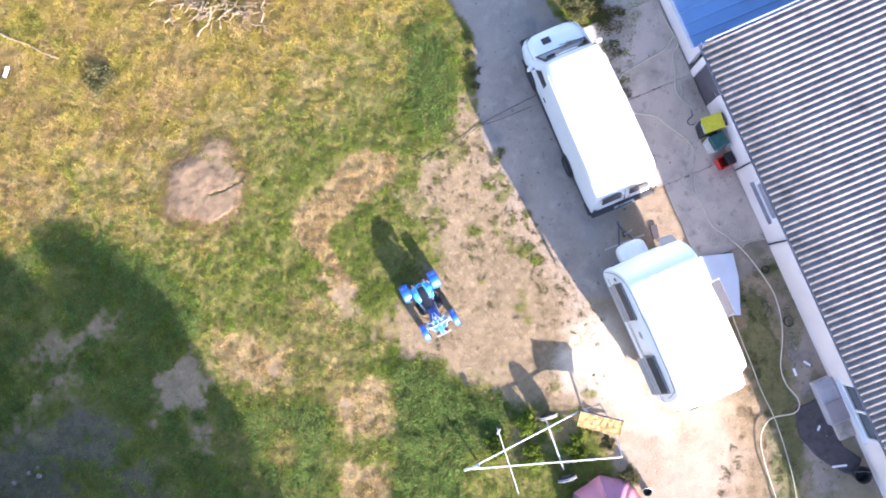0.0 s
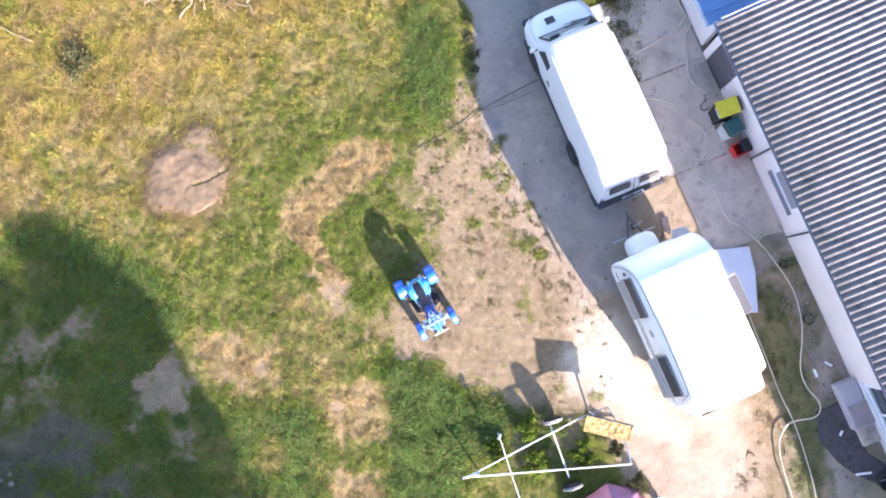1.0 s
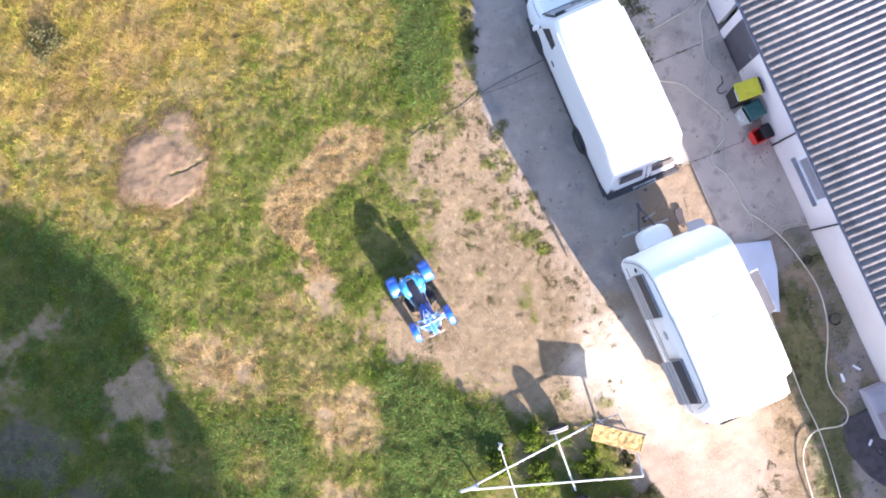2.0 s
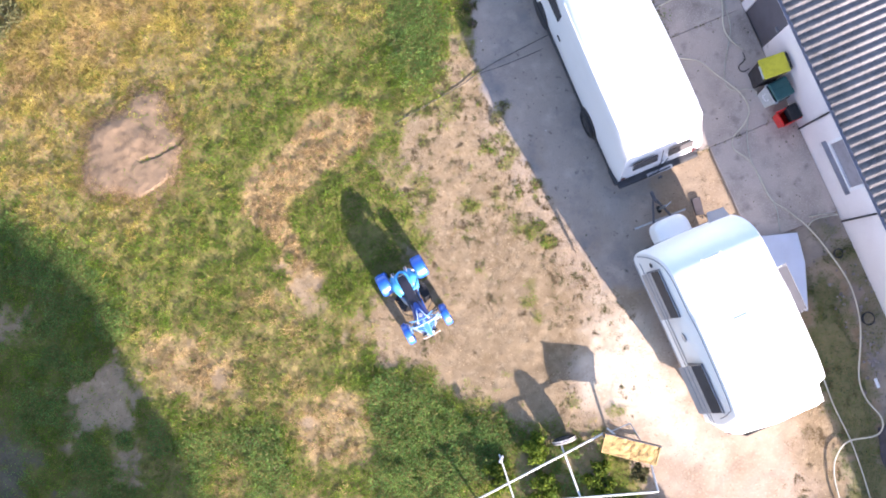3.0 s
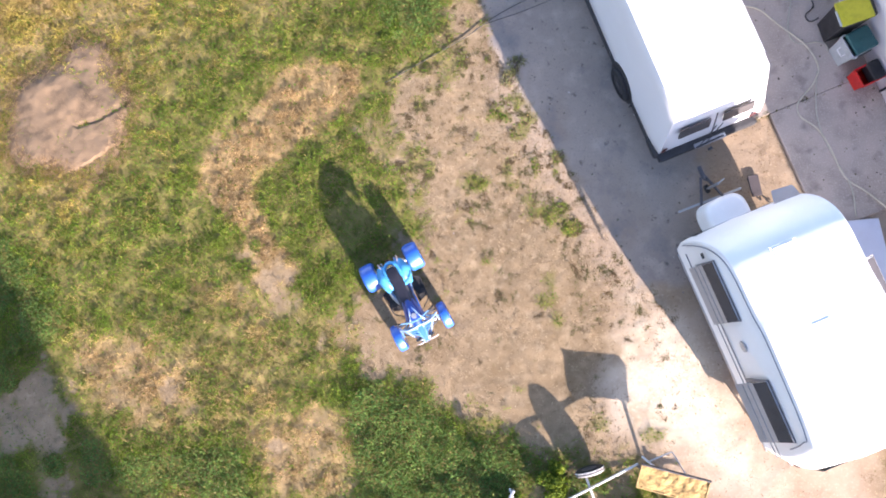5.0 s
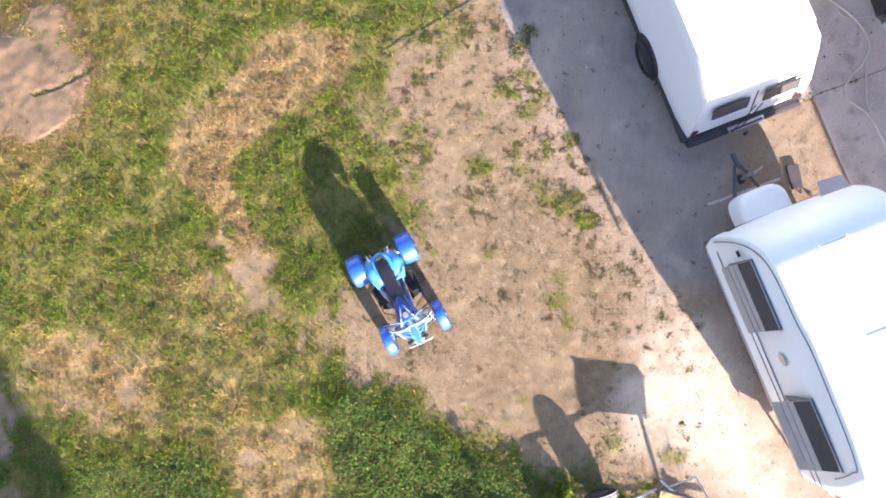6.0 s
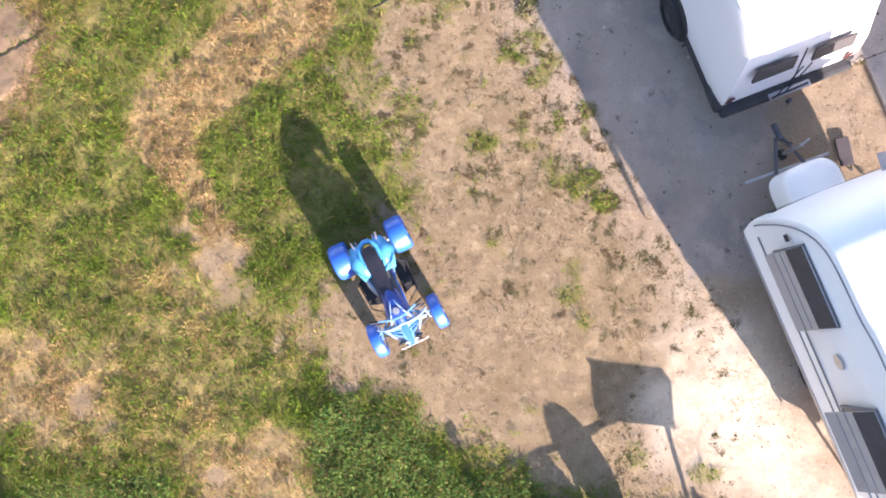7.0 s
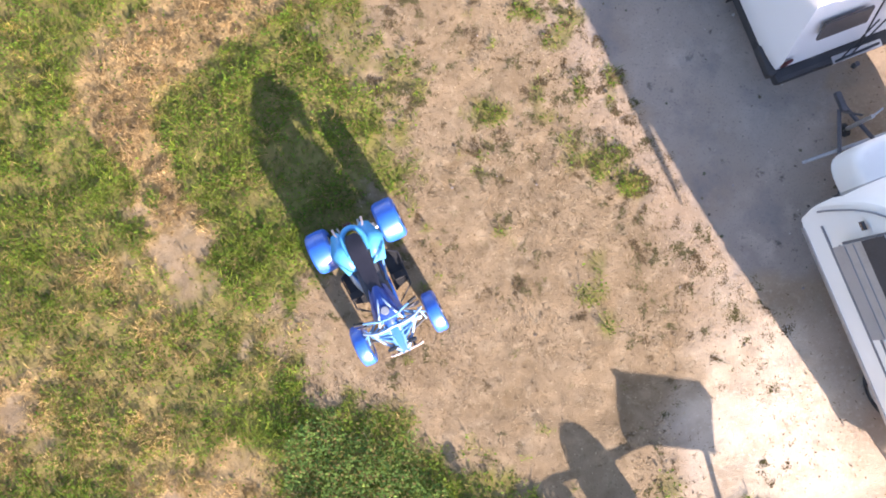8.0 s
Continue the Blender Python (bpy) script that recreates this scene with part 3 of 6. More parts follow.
def meadow():
    rs = np.random.RandomState(4)
    n = 1350000
    x, y = rs.uniform(-14.5, 11.5, n), rs.uniform(-8.6, 9.0, n)
    grass, straw, drive, lush = land(x, y)
    thin = 0.25 + 0.75 * step(fractal(x, y, 0.3, 71), 0.35, 0.6)
    keep = rs.rand(n) < grass ** 1.3 * thin
    x, y, straw, lush = x[keep], y[keep], straw[keep], lush[keep]
    base = relief(x, y, grass[keep], drive[keep])
    n = len(x)
    clump = fractal(x, y, 0.22, 75)
    dry = 0.55 * rs.rand(n) + 0.45 * np.clip(0.5 + 2.2 * (clump - 0.5), 0, 1) < straw
    brown = np.array([(0.375, 0.258, 0.120), (0.32, 0.218, 0.102), (0.43, 0.308, 0.155), (0.27, 0.186, 0.084)])
    old = np.maximum(step(straw, 0.78, 0.90), 0.7 * step(x - 0.8 * y, -7.0, -2.0))[:, None]
    pale = STRAWS[rs.randint(0, 4, n)] * (1 - old) + brown[rs.randint(0, 4, n)] * old
    tone = np.where(dry[:, None], pale, GREENS[rs.randint(0, 4, n)])
    tone = tone * (0.85 + 0.25 * rs.rand(n))[:, None] * (0.50 + 1.0 * fractal(x, y, 0.33, 77))[:, None]
    # lush blades are bluer, which also tints the painted tree shade
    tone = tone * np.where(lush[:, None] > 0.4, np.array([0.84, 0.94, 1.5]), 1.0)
    tuft = tussock(x, y)
    length = (0.03 + 0.04 * rs.rand(n) + 0.05 * tuft) * (1 + 0.4 * lush)
    tone = tone * (0.75 + 0.5 * tuft)[:, None]
    width, lean = 0.007 + 0.007 * rs.rand(n), 0.8 + 0.6 * rs.rand(n)
    tall = step(-x + 2.0 * y + 4 * (fractal(x, y, 1.8, 32) - 0.5), 13.0, 20.0)
    length = length * (1 + 0.9 * tall)
    tone = tone * (1 + 0.12 * tall)[:, None]
    # by the house its shade is put into the blades as a grey tone
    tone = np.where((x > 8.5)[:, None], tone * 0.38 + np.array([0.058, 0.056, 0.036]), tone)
    # one in seven is a long flattened wisp lying over the rest
    wisp = rs.rand(n) < 0.07 + 0.16 * tall
    length[wisp], width[wisp], lean[wisp] = length[wisp] * 1.25 + 0.05, width[wisp] * 1.3, 1.15 + 0.25 * rs.rand(wisp.sum())
    base[wisp] += 0.018
    tone[wisp] *= 0.95
    v, tone = blades(rs, x, y, base - 0.006, length, width, lean, tone)
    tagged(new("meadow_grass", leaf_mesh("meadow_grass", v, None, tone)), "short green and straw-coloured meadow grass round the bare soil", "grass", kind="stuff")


def weeds():
    """Broad-leaved weeds: clover and plantain, thick along the south edge."""
    rs = np.random.RandomState(5)
    n = 900000
    x, y = rs.uniform(-14.5, 11.5, n), rs.uniform(-8.6, 9.0, n)
    grass, straw, drive, lush = land(x, y)
    clump = step(fractal(x, y, 0.4, 81), 0.45, 0.6)
    keep = rs.rand(n) < grass * (0.05 + 0.30 * clump * (1 - straw) + 0.75 * lush)
    x, y, lush = x[keep], y[keep], lush[keep]
    n = len(x)
    high = 0.012 + relief(x, y, grass[keep], drive[keep]) + (0.045 + 0.20 * lush * step(0.6 * lattice(x, y, 0.34, 83) + 0.4 * lattice(x, y, 0.15, 84), 0.25, 0.75)) * (0.35 + 0.65 * rs.rand(n))
    r = 0.010 + 0.013 * rs.rand(n)
    a, tilt, to = rs.rand(n) * 6.283, 0.75 * rs.rand(n), rs.rand(n) * 6.283
    k = 5
    ang = a[:, None] + np.array([0, 1.1, 2.2, 4.1, 5.2])[None]
    px, py = np.cos(ang) * r[:, None], np.sin(ang) * r[:, None] * 0.75
    pz = (np.cos(to)[:, None] * px + np.sin(to)[:, None] * py) * np.tan(tilt)[:, None] * 0.8
    v = np.stack([x[:, None] + px, y[:, None] + py, high[:, None] + pz], -1)
    # lush leaves turn bluer, and with them the tinted tree shade
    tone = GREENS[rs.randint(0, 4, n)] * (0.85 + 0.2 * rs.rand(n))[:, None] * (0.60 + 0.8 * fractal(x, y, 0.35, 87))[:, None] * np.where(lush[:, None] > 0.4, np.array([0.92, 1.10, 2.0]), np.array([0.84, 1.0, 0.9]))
    # house shade painted into the leaf colour east of x = 8.5
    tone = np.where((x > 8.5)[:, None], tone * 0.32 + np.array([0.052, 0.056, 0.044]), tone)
    dull = rs.rand(n) < 0.25
    tone[dull] = np.array([0.20, 0.165, 0.06]) * (0.7 + 0.5 * rs.rand(dull.sum()))[:, None]
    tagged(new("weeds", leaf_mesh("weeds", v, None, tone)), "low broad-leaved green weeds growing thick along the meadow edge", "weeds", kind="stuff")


def dry_tufts():
    """Small withered tufts and clods all over the bare soil."""
    rs = np.random.RandomState(6)
    n = 9500
    x, y = rs.uniform(-1.8, 5.0, n), rs.uniform(-5.0, 4.6, n)
    x[:500], y[:500] = rs.uniform(8.2, 10.0, 500), rs.uniform(-7.8, -3.2, 500)
    x[500:1900], y[500:1900] = rs.uniform(0.6, 4.4, 1400), rs.uniform(-2.2, 3.4, 1400)
    grass, straw, drive, lush = land(x, y)
    rim = step(inside(x, y, DRIVE), -2.0, -0.5)
    keep = (rs.rand(n) < (x > 8) * 0.08 + (0.15 + 0.85 * step(fractal(x, y, 0.8, 95), 0.42, 0.6)) * (0.22 + 0.35 * step(y + 0.5 * x, -1.5, 2.0) + 0.22 * rim * step(y, -2.6, -0.6)) + 0.13 * step(inside(x, y, DRIVE), -1.3, -0.6) * (y > -2.2) * (x > 0.6)) & ((drive < 0.3) | (x > 8)) & (grass < 0.8) & ((x < 3.9 - 0.62 * y) | (x > 8))
    x, y = x[keep], y[keep]
    r = 0.022 + 0.125 * rs.rand(len(x)) ** 1.7
    r[x > 8] *= 1.5
    count = (40 + 5200 * r ** 1.6).astype(int)
    c = np.repeat(np.arange(len(x)), count)
    m = len(c)
    a, f = rs.rand(m) * 6.283, rs.rand(m) ** 0.62
    f = f * (0.75 + 0.25 * np.sin(3 * a + 6.283 * rs.rand(len(x))[c]))
    kind = rs.rand(len(x))[c][:, None]
    tone = np.where(kind < 0.5, np.array([0.178, 0.128, 0.068]), np.array([0.155, 0.138, 0.060])) * (0.75 + 0.5 * rs.rand(m))[:, None]
    v, tone = blades(rs, x[c] + r[c] * f * np.cos(a), y[c] + r[c] * f * np.sin(a), relief(x, y, grass[keep], drive[keep])[c] - 0.004, 0.014 + 0.016 * rs.rand(m) + 0.06 * r[c], 0.013 + 0.012 * rs.rand(m), 1.36 + 0.18 * rs.rand(m), tone)
    tagged(new("withered_tufts", leaf_mesh("withered_tufts", v, None, tone)), "small withered brown tufts dotted over the bare soil", "weeds", kind="stuff")


def rosettes():
    """Small dark weeds dotting the bare ground under the trees."""
    rs = np.random.RandomState(16)
    x, y = rs.uniform(-9.0, -6.5, 230), rs.uniform(-6.2, -2.6, 230)
    keep = (inside(x, y, SHADE_BARE[0]) > 0.02) & (land(x, y)[0] < 0.4)
    x, y = x[keep], y[keep]
    r = 0.015 + 0.05 * rs.rand(len(x)) ** 2
    c = np.repeat(np.arange(len(x)), 36)
    a, f = rs.rand(len(c)) * 6.283, np.sqrt(rs.rand(len(c)))
    tone = np.array([0.185, 0.165, 0.100]) * (0.7 + 0.7 * rs.rand(len(c)))[:, None]
    v, tone = blades(rs, x[c] + r[c] * f * np.cos(a), y[c] + r[c] * f * np.sin(a), np.full(len(c), 0.0), 0.012 + 0.3 * r[c], 0.008 + 0.006 * rs.rand(len(c)), 1.3 + 0.2 * rs.rand(len(c)), tone)
    tagged(new("weed_rosettes", leaf_mesh("weed_rosettes", v, None, tone)), "small dark weeds dotting bare ground beneath trees", "weeds", kind="stuff")


def litter():
    """Dead leaves, clods and chips on the drive and the slabs."""
    rs = np.random.RandomState(7)
    n = 1500
    x, y = rs.uniform(0.3, 9.0, n), rs.uniform(-2.0, 8.2, n)
    on = land(x, y)[2]
    keep = (on > 0.5) & (rs.rand(n) < 0.3 + 0.7 * step(fractal(x, y, 1.1, 97), 0.45, 0.6))
    x, y = x[keep], y[keep]
    n = len(x)
    r = 0.006 + 0.024 * rs.rand(n) ** 3
    ang = rs.rand(n)[:, None] * 6.283 + np.array([0, 1.3, 2.4, 3.7, 5.1])[None]
    rad = r[:, None] * (0.6 + 0.6 * rs.rand(n, 5))
    base = np.where(x > 4.6, 0.062, 0.035)[:, None]
    v = np.stack([x[:, None] + rad * np.cos(ang), y[:, None] + rad * np.sin(ang), base + 0.01 * rs.rand(n, 5)], -1)
    tone = np.array([(0.11, 0.095, 0.08), (0.15, 0.13, 0.09), (0.10, 0.11, 0.07), (0.50, 0.47, 0.42)])[np.minimum(rs.randint(0, 14, n) // 4, 3)]
    tagged(new("leaf_litter", leaf_mesh("leaf_litter", v, None, tone)), "dark dead leaves and pale chips strewn over the drive", "litter", kind="stuff")


def chaff():
    """Bits of straw, twigs and small clods trodden into the soil."""
    rs = np.random.RandomState(8)
    n = 90000
    x, y = rs.uniform(-1.8, 9.6, n), rs.uniform(-8.0, 4.6, n)
    grass, straw, drive, lush = land(x, y)
    keep = (grass < 0.5) & (drive < 0.4) & (rs.rand(n) > 0.75 * step(inside(x, y, SAND), -0.2, 0.3)) & (rs.rand(n) < 0.2 + 0.8 * step(fractal(x, y, 0.7, 98), 0.4, 0.62))
    x, y = x[keep], y[keep]
    n = len(x)
    dark = rs.rand(n) < 0.55
    tone = np.where(dark[:, None], np.array([0.165, 0.116, 0.064]), np.array([0.40, 0.315, 0.200])) * (0.75 + 0.5 * rs.rand(n))[:, None]
    v, tone = blades(rs, x, y, relief(x, y, grass[keep], drive[keep]) + 0.002, 0.018 + 0.055 * rs.rand(n) ** 2, 0.007 + 0.012 * rs.rand(n), 1.44 + 0.1 * rs.rand(n), tone)
    tagged(new("chaff", leaf_mesh("chaff", v, None, tone)), "bits of straw and dark crumbs strewn over bare soil", "litter", kind="stuff")


meadow()
chaff()
weeds()
litter()
rosettes()
dry_tufts()

# ---- house ----
HOUSE = pose(7.43, 5.23, 0, 0, 0, 22.75)


def house():
    root = thing("house", "long low plastered house with a corrugated grey roof", "house", HOUSE)
    eave, rise, deep, south = 2.50, 0.11, 6.2, -27.0
    # wall with openings cut as gaps between piers
    gaps = [(-0.08, -1.05, 0.0, 2.05), (-3.74, -4.94, 0.94, 2.0), (-9.86, -11.62, 0.66, 1.75)]
    y = 0.15
    x0, x1 = 0.27, 0.52
    for a, b, lo, hi in gaps + [(south, south, 0, 0)]:
        part("wall", box((x1 - x0, y - a, eave), ((x0 + x1) / 2, (y + a) / 2, eave / 2)), WALL_PAINT, root)
        if a != b:
            if lo:
                part("wall", box((x1 - x0, a - b, lo), ((x0 + x1) / 2, (a + b) / 2, lo / 2)), WALL_PAINT, root)
            part("wall", box((x1 - x0, a - b, eave - hi), ((x0 + x1) / 2, (a + b) / 2, (hi + eave) / 2)), WALL_PAINT, root)
        y = b
    for size, at in (((2 * deep - 1.6, 0.25, eave), (deep - 0.23, 0.025, eave / 2)), ((2 * deep - 1.6, 0.25, eave), (deep - 0.23, south + 0.12, eave / 2)), ((0.25, -south - 0.4, eave), (2 * deep - 1.13, south / 2, eave / 2))):
        part("wall", box(size, at), WALL_PAINT, root)
    door = part("door", box((0.06, 0.95, 2.05), (0.33, -0.565, 1.025), 0.01), DOOR_GREY, root, "dark grey closed door")
    part("handle", box((0.05, 0.12, 0.03), (0.285, -0.95, 1.02), 0.008), STEEL, door)
    for a, b, lo, hi in gaps[1:]:
        win = part("window", box((0.05, a - b - 0.1, hi - lo - 0.1), (0.37, (a + b) / 2, (lo + hi) / 2)), DARK_GLASS, root, "dark window pane")
        part("frame", frame_of([(0.33, a, lo), (0.33, a, hi), (0.33, b, hi), (0.33, b, lo)], 0.07, -0.06), WINDOW_FRAME, win)
        if a > -5:
            split = lo + 0.62 * (hi - lo)
            part("roller_blind", box((0.03, a - b - 0.04, split - lo - 0.04), (0.325, (a + b) / 2, (lo + split) / 2), 0.006), SHUTTER_GREY, win, "lilac-grey lowered shutter")
            part("transom", box((0.05, a - b - 0.02, 0.05), (0.315, (a + b) / 2, split), 0.008), WINDOW_FRAME, win)
            part("mullion", box((0.06, 0.05, hi - split), (0.315, (a + b) / 2, (split + hi) / 2), 0.008), WINDOW_FRAME, win)
            part("sill", box((0.14, a - b + 0.10, 0.04), (0.235, (a + b) / 2, lo - 0.03), 0.01), SHUTTER_GREY, win)
            continue
        part("mullion", box((0.06, 0.06, hi - lo), (0.325, (a + b) / 2, (lo + hi) / 2), 0.008), WINDOW_FRAME, win)
        part("sill", box((0.16, a - b + 0.16, 0.05), (0.23, (a + b) / 2, lo - 0.03), 0.01), WINDOW_FRAME, win)
    # corrugated roof, ribs down the slope
    pitch, per = 0.1820, 10
    ys = np.arange(0.19, south - 0.3, -pitch / per)
    top = []
    for yy in ys:
        h = 0.025 * math.cos(2 * math.pi * (yy - 0.19) / pitch)
        top.append(h)
    r = bmesh.new()
    cols = []
    for yy, h in zip(ys, top):
        cols.append([r.verts.new((xx, yy, eave + 0.07 + max(0, xx) * rise + h)) for xx in (-0.15, 1.6, 3.2, 4.8, deep)])
    for a, b in zip(cols, cols[1:]):
        for k in range(4):
            f = r.faces.new((a[k], b[k], b[k + 1], a[k + 1]))
            f.smooth = True
    bmesh.ops.recalc_face_normals(r, faces=r.faces[:])
    if sum(f.normal.z for f in r.faces) < 0:
        bmesh.ops.reverse_faces(r, faces=r.faces[:])
    roof = part("roof", r, FIBRE_CEMENT, root, "weathered grey corrugated fibre-cement roof")
    so = roof.modifiers.new("thick", "SOLIDIFY")
    so.thickness = 0.012
    b2 = slab([(deep, 0.25, eave + 0.07 + deep * rise), (deep, south, eave + 0.07 + deep * rise), (2 * deep, south, eave), (2 * deep, 0.25, eave)], 0.04)
    part("roof", b2, FIBRE_CEMENT, root)
    part("ceiling", box((2 * deep - 1.5, -south - 0.4, 0.04), (deep, south / 2, eave - 0.12)), WALL_PAINT, root)
    gut = bmesh.new()
    ring = [(0.06 * math.cos(t), 0.06 * math.sin(t)) for t in np.linspace(math.pi, 2 * math.pi, 9)]
    ring += [(x * 0.9, z) for x, z in reversed(ring)]
    loft([[(-0.11 + x, yy, eave - 0.02 + z) for x, z in ring] for yy in (0.3, south - 0.3)], bm=gut)
    part("gutter", gut, GUTTER, root, "blue-grey zinc eaves gutter")
    part("fascia", box((0.03, -south + 0.3, 0.16), (-0.04, south / 2, eave - 0.05)), GUTTER, root)
    part("verge_trim", box((deep, 0.03, 0.06), (deep / 2, 0.265, eave + 0.085 + deep * rise / 2), turn=pose(0, 0, 0, 0, -math.degrees(math.atan(rise)), 0)), GUTTER, root)
    for yy in (-3.17, -5.56):
        part("downpipe", tube([(0.245, yy, 0.06), (0.245, yy, 2.22), (-0.10, yy, 2.44)], 0.022), BLACK_PLASTIC, root)
    return root


def blue_annex():
    root = thing("annex", "low annex with a ribbed blue metal roof beside the house", "annex", HOUSE)
    z, north, deep = 2.12, 5.2, 6.0
    part("wall", box((0.2, north - 0.3, z - 0.05), (0.42, north / 2 + 0.2, (z - 0.05) / 2)), WALL_PAINT, root)
    part("wall", box((deep, 0.2, z - 0.05), (deep / 2 + 0.4, north - 0.2, (z - 0.05) / 2)), WALL_PAINT, root)
    part("wall", box((0.2, north - 0.3, z - 0.05), (deep + 0.3, north / 2 + 0.2, (z - 0.05) / 2)), WALL_PAINT, root)
    r = bmesh.new()
    prof, y = [], 0.32
    while y < north:
        prof += [(y, 0.0), (y + 0.30, 0.0), (y + 0.315, 0.022), (y + 0.345, 0.022)]
        y += 0.36
    rows = [[r.verts.new((xx, yy, z + h + 0.05 * xx / 3)) for yy, h in prof] for xx in (-0.15, 3.0, deep + 0.5)]
    for a, b in zip(rows, rows[1:]):
        for k in range(len(prof) - 1):
            r.faces.new((a[k], b[k], b[k + 1], a[k + 1]))
    bmesh.ops.recalc_face_normals(r, faces=r.faces[:])
    if sum(f.normal.z for f in r.faces) < 0:
        bmesh.ops.reverse_faces(r, faces=r.faces[:])
    roof = part("roof", r, BLUE_SHEET, root, "blue ribbed metal sheet roof")
    so = roof.modifiers.new("thick", "SOLIDIFY")
    so.thickness = 0.01
    gut = tube([(-0.17, 0.32, z - 0.03), (-0.17, north, z - 0.03)], 0.05, 10)
    part("gutter", gut, GUTTER, root)
    return root


house()
blue_annex()


# ---- van ----
def ring(hw0, hw1, hw2, zb, zw, zt, y, crown=0.03):
    """A van's cross-section: sill, waist and roof half-widths and heights at one y."""
    left = [(hw0 * 0.96, zb), (hw0, zb + 0.12), ((hw0 + hw1) / 2 + 0.012, (zb + zw) / 2), (hw1, zw), (hw2 + (hw1 - hw2) * 0.35, zw + (zt - zw) * 0.62),
            (hw2 + 0.02, zt - 0.12), (hw2 - 0.03, zt - 0.04), (hw2 - 0.14, zt), (hw2 * 0.45, zt + crown)]
    return [(-x, y, z) for x, z in left] + [(0, y, zt + crown * 1.2)] + [(x, y, z) for x, z in reversed(left)]


def wheel(parent, at, r, width, tyre, rim, lug=0.0, hub_out=1):
    w = part("wheel", cyl(r * 0.60, width * 0.92, at, "x", 24, bevel=0.01), rim, parent)
    t = bmesh.new()
    prof = [(-0.5, 0.62), (-0.5, 0.86), (-0.40, 0.97), (-0.2, 1.0), (0.2, 1.0), (0.40, 0.97), (0.5, 0.86), (0.5, 0.62)]
    rings = []
    for k in range(28):
        a = 2 * math.pi * k / 28
        rr = r * (1 + (lug if k % 2 else 0))
        rings.append([(at[0] + u * width, at[1] + math.cos(a) * rr * v, at[2] + math.sin(a) * rr * v) for u, v in prof])
    rings.append(rings[0])
    loft(rings, cap=False, closed=False, bm=t)
    bmesh.ops.remove_doubles(t, verts=t.verts[:], dist=1e-5)
    bmesh.ops.recalc_face_normals(t, faces=t.faces[:])
    part("tyre", flag_smooth(t, 0.5), tyre, w)
    part("hub", cyl(r * 0.2, 0.03, (at[0] + hub_out * width * 0.46, at[1], at[2]), "x", 12), DARK_STEEL, w)
    return w


